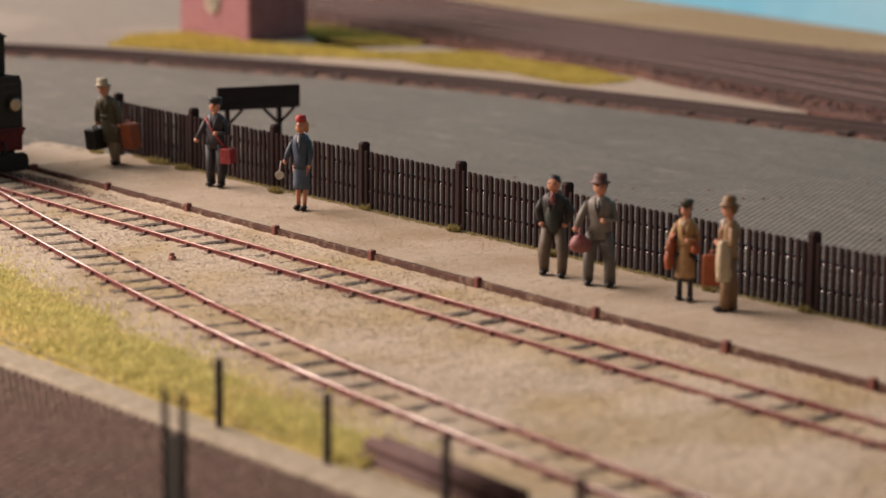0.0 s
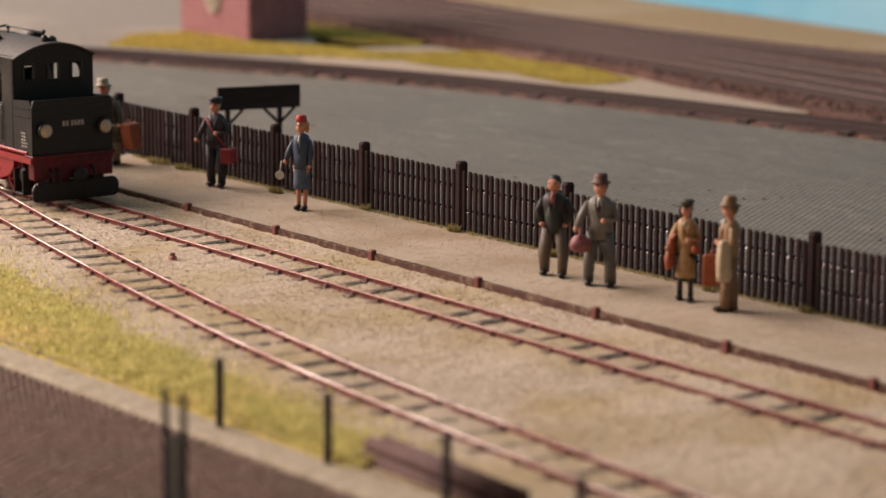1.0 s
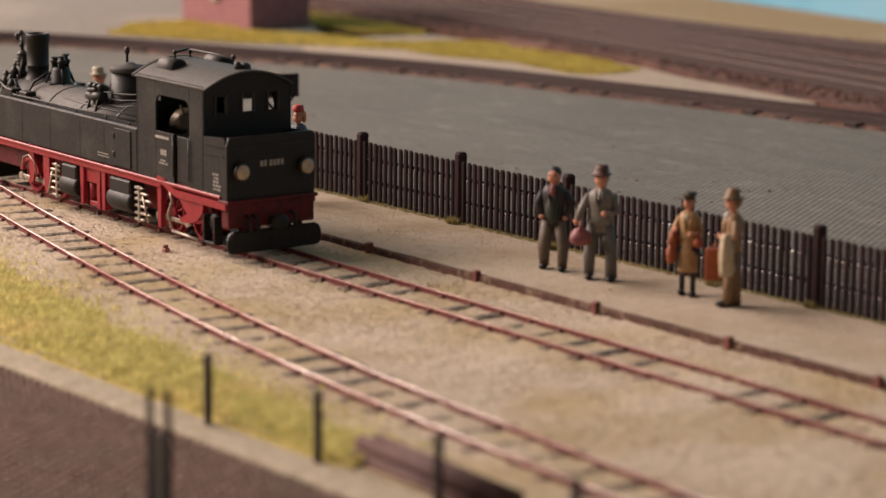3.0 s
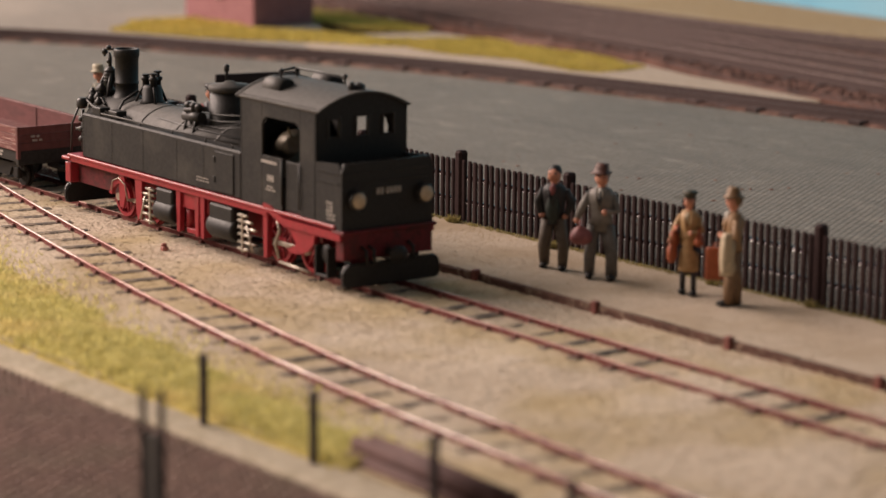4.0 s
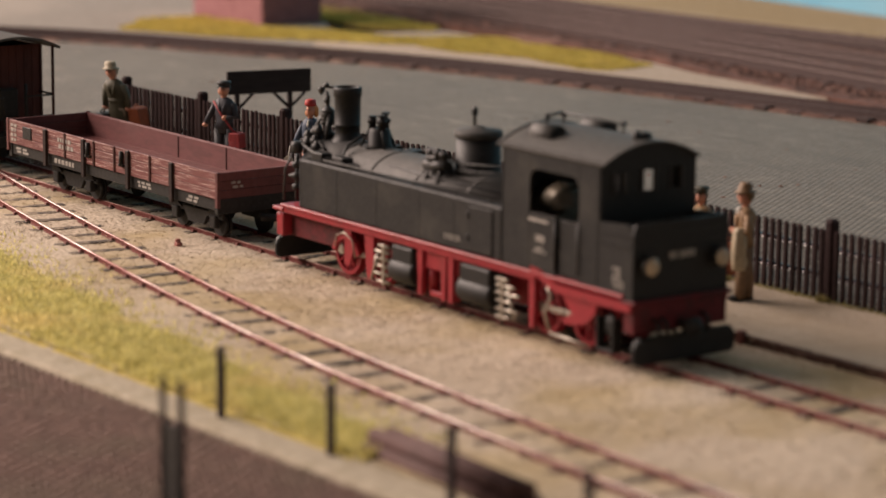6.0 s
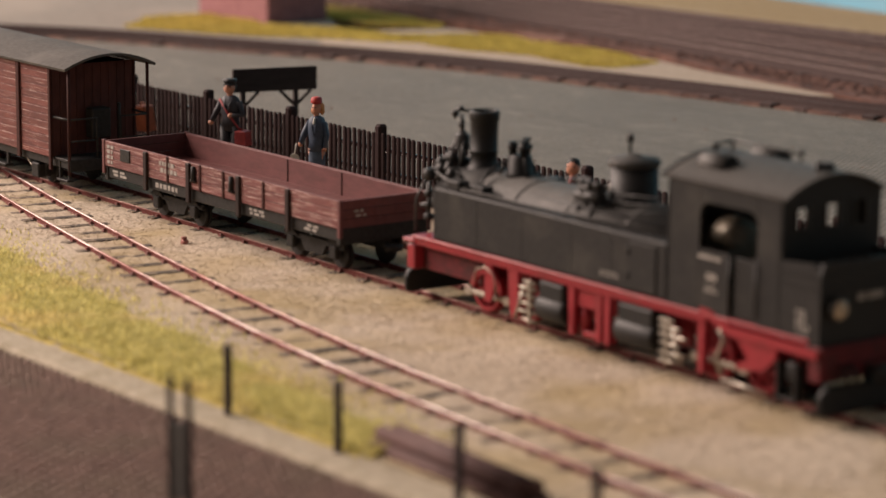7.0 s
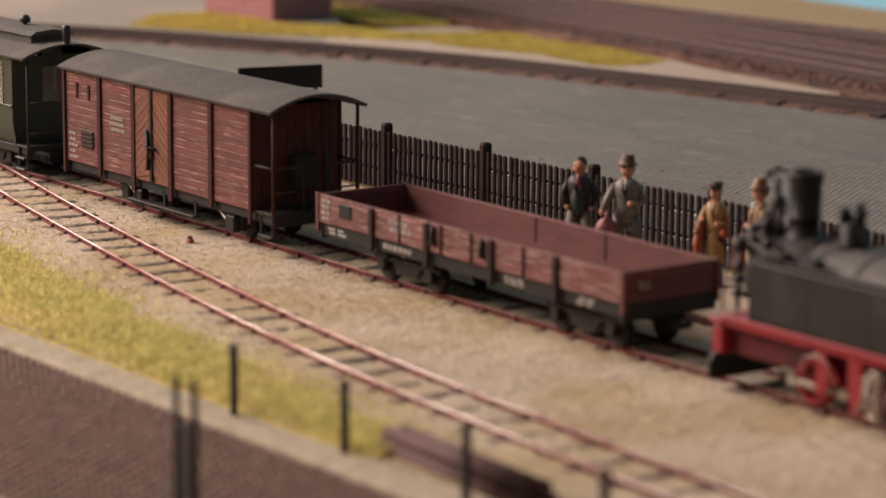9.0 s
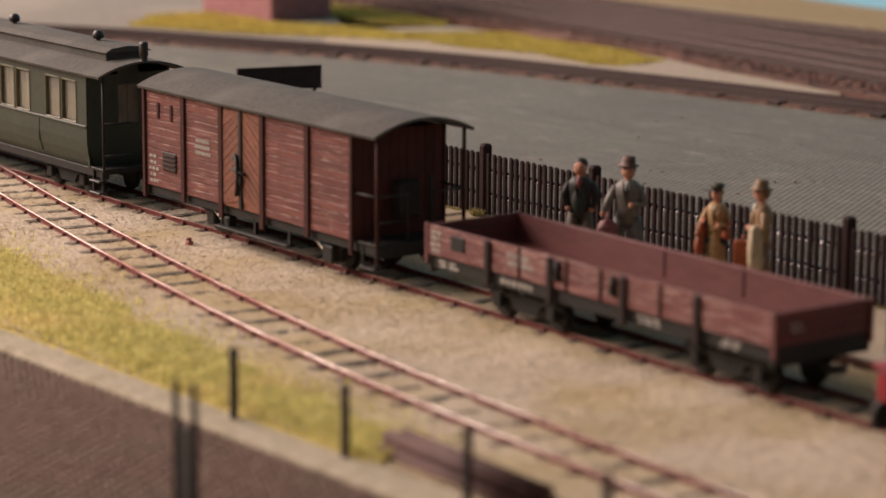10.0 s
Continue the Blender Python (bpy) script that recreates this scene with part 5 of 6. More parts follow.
for s in (-1, 1):
    for a, b in zip(bays, bays[1:]):
        for z0, z1 in zip(hts, hts[1:]):
            bm = B()
            plank_box(bm, a + 0.03, b - 0.03, *sorted((s * 9.8, s * 10.5)), z0 + 0.05, z1 - 0.03, 0.09, s)
            part("plank", bm, [WAGON, RUBBED, WAGON_IN], wagon)
    for x in bays[1:-1]:
        bm = B()
        box(bm, x - 0.7, x + 0.7, *sorted((s * 10.4, s * 11.1)), 7.8, 16.05, 0.15)
        part("stake", bm, STAKE, wagon, "dark brown side stake")
    for x in (-97.0, -84.0, -75.0, -60.0):
        bm = B()
        box(bm, x - 0.35, x + 0.35, *sorted((s * 10.4, s * 10.75)), 10.6, 16.2, 0.08)
        part("strap", bm, STRAP, wagon)
    bm = B()
    for x in (-86.2, -71.6):
        tube(bm, [(x, s * 10.8, 15.6), (x, s * 10.9, 12.4)], 0.5, 8)
        tube(bm, [(x - 0.9, s * 10.8, 12.6), (x + 0.9, s * 10.8, 12.6)], 0.35, 6)
    part("latch", bm, CHASSIS, wagon)
    bm = B()
    box(bm, W0 + 0.8, W1 - 0.8, *sorted((s * 9.55, s * 9.78)), 10.9, 16.05, 0.08)
    part("inner_lining", bm, WAGON_IN, wagon, "plain red-brown inner boards")
for x, out in ((W0, -1), (W1, 1)):
    for z0, z1 in zip(hts, hts[1:]):
        bm = B()
        box(bm, *sorted((x, x - 0.7 * out)), -9.8, 9.8, z0 + 0.05, z1 - 0.03, 0.06)
        part("end_plank", bm, WAGON_IN, wagon)
    for y in (-10.3, 10.3):
        bm = B()
        box(bm, x - 0.5, x + 0.5, y - 0.4, y + 0.4, 9.0, 16.35, 0.1)
        part("corner_post", bm, WAGON_IN, wagon)
    coupling(wagon, x, out)
bm = B()
bars(bm, -100.5, 12.6, 7.5, -10.55, 2, h=0.9, step=1.4, gaps=6, seed=12)
bars(bm, -122.5, 11.4, 2.4, -10.55, 4, h=0.7, step=1.1, gaps=2, seed=13)
part("lettering", bm, DIM_LETTER, wagon, "worn pale lettering")
for k, (x0, x1) in enumerate(((-122.0, -114.5), (-66.0, -60.5), (-46.0, -40.5))):
    bm = B()
    bars(bm, x0, 8.8, x1 - x0, -10.02, 2, step=0.75, h=0.5, gaps=3, seed=70 + k)
    part("frame_lettering", bm, DIM_LETTER, wagon, "pale lettering on the black frame")
bm = B()
bars(bm, -103, 8.9, 10.0, -10.02, 1, h=1.0, gaps=7, seed=14)
part("frame_lettering", bm, DIM_LETTER, wagon, "pale lettering on the black frame")
bm = B()
bars(bm, -0.6, 12.8, 2.4, 0, 2, step=0.9, h=0.5, gaps=2, seed=78)
for v in bm.verts:
    v.co = Vector((W1 + 0.03 + v.co.y * 0.5, v.co.x - 6.5, v.co.z))
part("lettering", bm, DIM_LETTER, wagon, "worn pale lettering")
for x in (-82.0, -62.0):
    bm = B()
    box(bm, x - 0.22, x + 0.22, 9.42, 9.6, 11.2, 15.9, 0.06)
    part("inner_strap", bm, STRAP, wagon)
bm = B()
box(bm, -116.6, -112.6, -10.75, -10.4, 12.6, 15.3, 0.1)
part("label_holder", bm, CHASSIS, wagon, "small black label plate")
wagon_bogie(wagon, -99.5, WU)
wagon_bogie(wagon, -47.5, WU)
bm = B()
tube(bm, [(-88, -4, 8.4), (-76, -4, 6.6), (-64, -4, 8.4)], 0.4, 6)
tube(bm, [(-80, 0, 7.6), (-68, 0, 7.6)], 1.5, 12)
part("brake_gear", bm, CHASSIS, wagon)

# ---- covered goods wagon ----
BU = -184.0
van = vehicle("covered_goods_wagon", "weathered red-brown plank goods van with a grey roof", "goods van", BU)
X0, X1 = -225.0, -147.6
bm = B()
for s in (-1, 1):
    box(bm, X0, -140.0, *sorted((s * 8.6, s * 9.8)), 7.2, 9.2, 0.12)
box(bm, X0, -140.0, -8.6, 8.6, 8.2, 9.2)
box(bm, -141.2, -139.8, -10.2, 10.2, 6.8, 9.4, 0.15)
box(bm, X0 - 0.2, X0 + 1.0, -10.2, 10.2, 6.8, 9.4, 0.15)
part("underframe", bm, CHASSIS, van, "black steel underframe")
# Filler box behind the planks, coloured as the shade inside.
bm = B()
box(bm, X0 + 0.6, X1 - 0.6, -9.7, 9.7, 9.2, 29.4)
part("body", bm, SHADED_INSIDE, van)
van_posts = [X0 + 0.4, -208.9, -194.2, -178.9, -162.9, X1 - 0.3]
van_rows = 13
dz = (29.6 - 9.1) / van_rows
for s in (-1, 1):
    for j, (a, b) in enumerate(zip(van_posts, van_posts[1:])):
        if j == 2:
            continue
        for k in range(van_rows):
            bm = B()
            plank_box(bm, a + 0.03, b - 0.03, *sorted((s * 9.7, s * 10.5)), 9.1 + k * dz + 0.04, 9.1 + (k + 1) * dz - 0.04, 0.09, s)
            part("plank", bm, [BOXWAG, RUBBED, BOXWAG], van)
    for j, x in enumerate(van_posts):
        bm = B()
        w = 0.55 if j in (0, 5) else 0.8
        box(bm, x - w, x + w, *sorted((s * 10.4, s * 11.0)), 6.4 if j in (0, 5, 2, 3) else 7.4, 29.8, 0.15)
        part("side_post", bm, STRAP, van, "dark red iron post")
    # sliding door with diagonal boarding
    bm = B()
    box(bm, -194.0, -179.1, *sorted((s * 9.8, s * 10.55)), 9.2, 29.4, 0.1)
    door = part("door", bm, DOORWOOD, van, "orange-brown boarded double door")
    for half, (a, b) in enumerate(((-193.3, -186.9), (-186.2, -179.8))):
        for k in range(16):
            bm = B()
            z = 6.0 + k * 1.75
            lean = 5.0 if half == 0 else -5.0
            pts = [(a, z + (0 if half == 0 else 5)), (b, z + (5 if half == 0 else 0)), (b, z + (5 if half == 0 else 0) + 1.6), (a, z + (0 if half == 0 else 5) + 1.6)]
            pts = [(x, min(max(zz, 9.6), 29.0)) for x, zz in pts]
            if max(zz for _, zz in pts) - min(zz for _, zz in pts) < 0.8 or len({zz for _, zz in pts}) < 3:
                bm.free()
                continue
            try:
                prism(bm, pts, "y", *sorted((s * 10.5, s * (10.72 + 0.03 * (k % 2)))))
            except ValueError:
                bm.free()
                continue
            part("door_board", bm, DOORWOOD, door)
    bm = B()
    box(bm, -187.1, -186.0, *sorted((s * 10.5, s * 11.1)), 9.4, 29.2, 0.15)
    tube(bm, [(-187.4, s * 11.3, 12), (-186.8, s * 11.4, 16), (-187.6, s * 11.3, 20.0)], 0.42, 8)
    ball(bm, -188.2, s * 11.1, 19.6, 0.8, 0.4, 0.9, n=8)
    ball(bm, -186.4, s * 11.1, 15.2, 0.8, 0.4, 1.2, n=8)
    tube(bm, [(-189.5, s * 11.2, 17.2), (-184.5, s * 11.2, 16.6)], 0.35, 6)
    part("door_bar", bm, CHASSIS, door, "black locking bar and catches")
    bm = B()
    box(bm, -217.2, -211.8, *sorted((s * 10.3, s * 10.75)), 12.9, 16.9, 0.12)
    vent = part("ventilator", bm, CHASSIS, van, "small dark louvred vent")
    for k in range(4):
        bm = B()
        box(bm, -217.0, -212.0, *sorted((s * 10.6, s * 10.95)), 13.25 + k * 0.95, 13.6 + k * 0.95, 0.08)
        part("slat", bm, STRAP, vent)
    for x in (-219.5, -214.2):
        bm = B()
        box(bm, x, x + 0.9, *sorted((s * 10.4, s * 10.75)), 23.6, 27.0, 0.1)
        part("hatch_strap", bm, STRAP, van)
bm = B()
for r in range(3):
    bars(bm, -204.8, 18.2 + r * 1.25, 6.5, -10.56, 1, h=0.75, gaps=8, seed=40 + r)
bars(bm, -223.0, 10.0, 3.5, -10.56, 5, h=0.6, step=1.3, gaps=3, seed=50)
part("lettering", bm, DIM_LETTER, van, "worn pale lettering")
# end wall behind the brake platform; end planks have shade painted into their colour
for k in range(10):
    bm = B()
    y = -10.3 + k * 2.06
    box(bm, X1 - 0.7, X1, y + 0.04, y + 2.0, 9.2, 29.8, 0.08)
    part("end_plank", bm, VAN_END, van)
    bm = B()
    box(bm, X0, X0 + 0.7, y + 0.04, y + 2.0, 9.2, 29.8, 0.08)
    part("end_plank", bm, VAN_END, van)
bm = B()
box(bm, X1, -140.2, -10.2, 10.2, 8.8, 9.4, 0.1)
part("platform_floor", bm, CHASSIS, van, "open brake platform")
bm = B()
for y in (-10.0, 10.0):
    tube(bm, [(-140.4, y, 6.0), (-140.4, y, 30.4)], 0.38, 8)
part("roof_post", bm, STRAP, van)
for s in (-1, 1):
    bm = B()
    tube(bm, [(X1, s * 10.2, 18.4), (-140.3, s * 10.1, 18.4), (-140.3, s * 3.0, 18.4), (-140.3, s * 3.0, 9.2)], 0.28, 6)
    part("railing", bm, CHASSIS, van)
    bm = B()
    tube(bm, [(-140.3, s * 10.0, 13.5), (-140.3, s * 3.0, 13.5)], 0.2, 6)
    part("railing", bm, CHASSIS, van)
bm = B()
box(bm, -146.8, -143.5, -2.4, 2.4, 13.2, 20.0, 0.3)
tube(bm, [(-143.2, 4.2, 9.4), (-143.2, 4.2, 21.0)], 0.4, 8)
part("brake_gear", bm, CHASSIS, van)
bm = B()
outer = [(y, 29.9 + 2.9 * (1 - (y / 11.6) ** 2)) for y in [-11.6 + 23.2 * k / 18 for k in range(19)]]
inner = [(y * 0.98, z - 0.55) for y, z in reversed(outer)]
prism(bm, outer + inner, "x", X0 - 1.0, -139.2)
part("roof", bm, ROOF_FELT, van, "grey arched felt roof")
wagon_axles = (-203.0, -157.0)
for x in wagon_axles:
    bm = B()
    for s in (-1, 1):
        box(bm, x - 1.5, x + 1.5, *sorted((s * 6.4, s * 8.0)), 3.4, 6.4, 0.3)
        prism(bm, [(x - 3.4, 7.4), (x + 3.4, 7.4), (x + 1.6, 3.8), (x - 1.6, 3.8)], "y", *sorted((s * 6.2, s * 6.8)))
        for k in range(4):
            box(bm, x - 5.0 + k * 0.9, x + 5.0 - k * 0.9, *sorted((s * 7.2, s * 8.0)), 7.0 - k * 0.3, 7.3 - k * 0.3)
    ax = part("axle_guard", bm, CHASSIS, van, "black axle guard with leaf spring")
    for s in (-1, 1):
        wheel(ax, x, s * 5.1, 4.9, 3.1, CHASSIS, BU)
for s in (-1, 1):
    bm = B()
    box(bm, -197.0, -170.0, *sorted((s * 8.6, s * 10.8)), 4.2, 4.7, 0.1)
    for x in (-196, -183.5, -171):
        box(bm, x, x + 0.6, *sorted((s * 9.2, s * 9.8)), 4.5, 8.0)
    part("footboard", bm, CHASSIS, van, "black footboard")
    bm = B()
    box(bm, -145.6, -140.6, *sorted((s * 8.8, s * 10.6)), 4.4, 4.9, 0.1)
    for x in (-145.4, -141.2):
        box(bm, x, x + 0.4, *sorted((s * 9.6, s * 10.0)), 4.7, 9.0)
    part("footboard", bm, CHASSIS, van, "black footboard")
    for x in (-199.0, -162.0):
        bm = B()
        tube(bm, [(x - 4, s * 8.2, 8.2), (x + 1.5, s * 8.6, 5.4), (x + 4.5, s * 8.4, 5.0)], 0.28, 6)
        part("brake_rod", bm, ROD, van, "pale metal brake rod")
        bm = B()
        box(bm, x + 2.5, x + 6.0, *sorted((s * 7.6, s * 9.6)), 3.2, 6.6, 0.3)
        part("axle_box", bm, CHASSIS, van, "black axle box")
bm = B()
tube(bm, [(-197, -3, 7.0), (-182, -3, 5.4), (-165, -3, 7.0)], 0.4, 6)
tube(bm, [(-188, 1, 6.6), (-176, 1, 6.6)], 1.4, 12)
part("brake_rigging", bm, CHASSIS, van)
coupling(van, -140.0, 1), coupling(van, X0, -1)

# ---- passenger coach ----
DRAB = mat("drab_curtain", (0.070, 0.055, 0.047), (0.045, 0.036, 0.031), 0.8, fine=0.6, bump=0.1)
FRAME = mat("olive_window_frame", (0.14, 0.13, 0.08), (0.10, 0.092, 0.058), 0.5, fine=1.0, bump=0.05)
CU = -305.0
coach = vehicle("passenger_coach", "dark green passenger coach with a clerestory roof", "coach", CU)
C0, C1 = -360.0, -250.0
bm = B()
for s in (-1, 1):
    box(bm, C0 - 6, C1 + 6, *sorted((s * 8.4, s * 9.4)), 7.0, 8.8, 0.12)
box(bm, C0 - 6, C1 + 6, -8.4, 8.4, 8.0, 8.8)
part("underframe", bm, CHASSIS, coach, "black steel underframe")
holes = []
x = -254.2
while x > C0 + 12:
    holes += [(x - 6.9, x - 0.1), (x - 14.4, x - 7.5)]
    x -= 21.6
holes = sorted(holes)
for s in (-1, 1):
    # lower panel curves inwards at the foot
    bm = B()
    prof = [(8.9, 8.7), (9.7, 10.0), (10.25, 12.0), (10.5, 14.5), (10.5, 17.9), (9.9, 17.9), (9.9, 14.5), (9.2, 11.0), (8.6, 8.7)]
    prism(bm, [(s * a, z) for a, z in prof], "x", C0, C1)
    side = part("side_panel", bm, GREEN, coach, "dark green side panel")
    bm = B()
    edges = [C0] + [v for h in holes for v in h] + [C1]
    for a, b in zip(edges[::2], edges[1::2]):
        box(bm, a, b, *sorted((s * 9.9, s * 10.5)), 17.9, 27.6)
    box(bm, C0, C1, *sorted((s * 9.9, s * 10.5)), 27.6, 29.6)
    part("window_wall", bm, GREEN, coach)
    bm = B()
    box(bm, C0, C1, *sorted((s * 10.4, s * 10.75)), 17.5, 18.1, 0.1)
    for x in (-272.0, -293.5, -315.0, -336.5):
        tube(bm, [(x, s * 10.55, 17.6), (x, s * 10.5, 13.0), (x + 0.4, s * 9.8, 10.0)], 0.14, 5)
    part("moulding", bm, GREEN, side)
    for a, b in holes:
        bm = B()
        for q0, q1, z0, z1 in ((a, a + 0.3, 18.1, 27.6), (b - 0.3, b, 18.1, 27.6), (a + 0.3, b - 0.3, 18.1, 18.5), (a + 0.3, b - 0.3, 27.2, 27.6)):
            box(bm, q0, q1, *sorted((s * 9.7, s * 10.65)), z0, z1, 0.08)
        win = part("window", bm, FRAME, coach)
        bm = B()
        box(bm, a + 0.5, b - 0.5, *sorted((s * 9.75, s * 9.9)), 18.6, 27.1)
        part("pane", bm, GLASS, win)
        bm = B()
        box(bm, a + 2.9, b - 0.3, *sorted((s * 9.2, s * 9.4)), 18.4, 27.4)
        part("blind", bm, CREAM if b < -270 else DRAB, win, "cream curtain behind the glass" if b < -270 else "drab grey-brown curtain behind the glass")
# Floor and middle sheet with the shade behind the windows in their colour.
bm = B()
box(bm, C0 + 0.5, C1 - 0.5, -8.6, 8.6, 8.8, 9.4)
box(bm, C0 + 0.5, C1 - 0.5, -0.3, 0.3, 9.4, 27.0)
part("interior", bm, SHADED_INSIDE, coach)
for x0, x1 in ((C0, C0 + 0.8), (C1 - 0.8, C1)):
    bm = B()
    for y0, y1, z0, z1 in ((-9.9, -2.6, 8.8, 29.0), (2.6, 9.9, 8.8, 29.0), (-2.6, 2.6, 8.8, 18.0), (-2.6, 2.6, 26.5, 30.5)):
        box(bm, x0, x1, y0, y1, z0, z1, 0.05)
    wall = part("end_wall", bm, GREEN, coach, "dark green end wall with a door")
    bm = B()
    box(bm, x0 + 0.3, x1 - 0.3, -2.6, 2.6, 18.0, 26.5)
    part("pane", bm, GLASS, wall)
bm = B()
outer = [(y, 29.6 + 2.8 * (1 - (y / 11.7) ** 2)) for y in [-11.7 + 23.4 * k / 18 for k in range(19)]]
inner = [(y * 0.98, z - 0.5) for y, z in reversed(outer)]
prism(bm, outer + inner, "x", C0 - 6.5, C1 + 7.5)
roof = part("roof", bm, ROOF_FELT, coach, "grey arched roof")
bm = B()
box(bm, C0 + 4, C1 - 0.6, -5.0, 5.0, 30.8, 33.8, 0.1)
part("clerestory", bm, ROOF_FELT, roof)
bm = B()
prism(bm, [(-5.7, 33.7), (5.7, 33.7), (4.2, 34.6), (0, 35.0), (-4.2, 34.6)], "x", C0 + 3, C1 + 0.4)
part("clerestory_roof", bm, ROOF_FELT, roof)
for x in (-263, -303, -344):
    bm = B()
    lathe(bm, x, 0.0, [(0.5, 34.6), (0.5, 35.2), (1.2, 35.4), (1.35, 36.2), (0.9, 37.0), (0.3, 37.2)], 12)
    part("roof_ventilator", bm, IRON, roof)
bm = B()
lathe(bm, C1 + 7.0, 0.0, [(1.4, 32.0), (0.9, 32.2), (0.8, 33.2), (1.0, 33.5), (1.0, 36.0), (0.7, 36.6)], 10)
box(bm, C1 + 6.2, C1 + 7.8, -0.7, 0.7, 33.6, 36.4, 0.15)
part("roof_lamp", bm, IRON, roof, "small dark lamp on the roof end")
for x in (C1, C0 - 6.2):
    bm = B()
    box(bm, x, x + 6.2, -9.8, 9.8, 8.6, 9.2, 0.1)
    part("platform_floor", bm, CHASSIS, coach)
for x in (C1 + 5.8, C0 - 5.8):
    for y in (-9.6, 9.6):
        bm = B()
        tube(bm, [(x, y, 8.8), (x, y, 30.0)], 0.3, 6)
        part("roof_post", bm, CHASSIS, coach)
        for z in (12.0, 19.0):
            bm = B()
            tube(bm, [(x, y, z), (x, math.copysign(2.5, y), z)], 0.3, 6)
            part("railing", bm, CHASSIS, coach)
for s in (-1, 1):
    for x in (C1 + 1.2, C0 - 5.4):
        for z in (3.6, 6.2):
            bm = B()
            box(bm, x, x + 4.4, *sorted((s * 8.6, s * 10.8)), z, z + 0.45, 0.1)
            part("step", bm, IRON, coach, "black entrance step")
        for d in (0, 4.0):
            bm = B()
            box(bm, x + d, x + d + 0.4, *sorted((s * 9.4, s * 9.9)), 3.9, 9.0)
            part("step_hanger", bm, CHASSIS, coach)
wagon_bogie(coach, -265.5, CU)
wagon_bogie(coach, -345.0, CU)
coupling(coach, C1 + 6.2, 1)
KIT["shift"] = Vector((0, 0, 0))


# ---- painted figurines: each one plain mesh ----
def limb(bm, pts, radii, mi, flat=1.0, n=8):
    tube(bm, pts, radii, n, mi, flat)


def figurine(label, x, y, face, height, coat, trousers, hat, shape, seed):
    """A small painted figure standing on the platform. face: degrees, 0 looks along +x."""
    mats = [SKIN, coat, trousers, hat, SHOE] + shape.get("more", [])
    bm = B()
    k = height / 20.0
    skirt, long_coat = shape.get("skirt"), shape.get("long")
    stance = shape.get("stance", 1.3)
    for s in (-1, 1):
        fwd = shape.get("stride", 0.5) * s
        ball(bm, fwd + 0.5, s * stance, 0.5, 1.5, 0.72, 0.58, mi=4, n=8)
        leg = 0 if shape.get("bare") else 2
        limb(bm, [(fwd, s * stance, 0.5), (fwd * 0.7, s * stance, 4.0), (0, s * 0.95, 9.6)],
             [0.5 if skirt else 0.85, 0.6 if skirt else 1.0, 1.2], leg)
    low = 4.6 if skirt else (5.4 if long_coat else 8.6)
    flare = 2.0 if skirt else (2.15 if long_coat else 1.75)
    lathe(bm, 0, 0, [(flare, low), (flare * 0.98, low + 1.2), (1.75, 9.8), (1.5, 11.2), (1.8, 13.4), (2.0, 14.8), (1.5, 15.9), (0.75, 16.4)], 14,
          mi=2 if skirt == "own" else 1, sx=0.78, sy=1.08)
    if skirt == "own":
        lathe(bm, 0, 0, [(1.95, 9.0), (1.75, 11.0), (1.95, 13.4), (2.05, 14.9), (1.55, 16.0), (0.8, 16.45)], 14, mi=1, sx=0.8, sy=1.08)
    arms = shape.get("arms", ("down", "down"))
    for s, kind in zip((-1, 1), arms):
        sh = (0, s * 1.75, 15.1)
        if kind == "down":
            pts = [sh, (-0.1, s * 2.35, 12.4), (0.6, s * 2.4, 9.6)]
        elif kind == "out":
            pts = [sh, (0.1, s * 3.0, 12.6), (1.3, s * 3.6, 10.4)]
        elif kind == "pocket":
            pts = [sh, (-0.5, s * 2.9, 12.6), (0.5, s * 2.0, 10.2)]
        else:
            pts = [sh, (0.0, s * 2.45, 12.2), (1.9, s * 0.8, 12.2)]
        limb(bm, pts, [0.72, 0.68, 0.5], 1)
        ball(bm, *pts[-1], 0.55, mi=0, n=8)
    limb(bm, [(0.1, 0, 16.0), (0.2, 0, 17.2)], [0.6, 0.6], 0)
    for s in (-1, 1):
        limb(bm, [(0.75, s * 0.75, 16.1), (1.5, s * 0.55, 14.4), (1.5, s * 0.1, 12.4)], [0.22, 0.3, 0.15], 1, n=6)
    if long_coat or skirt:
        lathe(bm, 0, 0, [(1.62, 10.9), (1.7, 11.1), (1.7, 11.6), (1.62, 11.8)], 14, mi=1, sx=0.8, sy=1.1)
    ball(bm, 0.25, 0, 18.0, 1.15, 1.08, 1.45, mi=0, n=12)
    ball(bm, 1.25, 0, 18.1, 0.3, 0.22, 0.3, mi=0, n=6)
    for s in (-1, 1):
        ball(bm, 1.22, s * 0.42, 18.35, 0.16, 0.2, 0.13, mi=4, n=6)
    style = shape.get("hat", "cap")
    if style in ("brim", "cap"):
        ball(bm, -0.2, 0, 18.25, 1.05, 1.16, 1.2, mi=3, n=10)
    if style == "brim":
        lathe(bm, 0.2, 0, [(1.6, 18.7), (1.65, 18.95), (1.15, 19.1), (1.1, 19.9), (0.9, 20.5), (0.3, 20.6)], 14, mi=3)
    elif style == "cap":
        lathe(bm, 0.15, 0, [(1.12, 18.6), (1.15, 19.1), (1.45, 19.5), (1.3, 19.95), (0.4, 20.1)], 14, mi=3)
        box(bm, 0.9, 2.0, -0.7, 0.7, 18.75, 18.95, 0.08, mi=3)
    elif style == "hair_cap":
        hair = len(mats) - 1
        ball(bm, -0.6, 0, 18.2, 1.1, 1.4, 1.4, mi=hair, n=12)
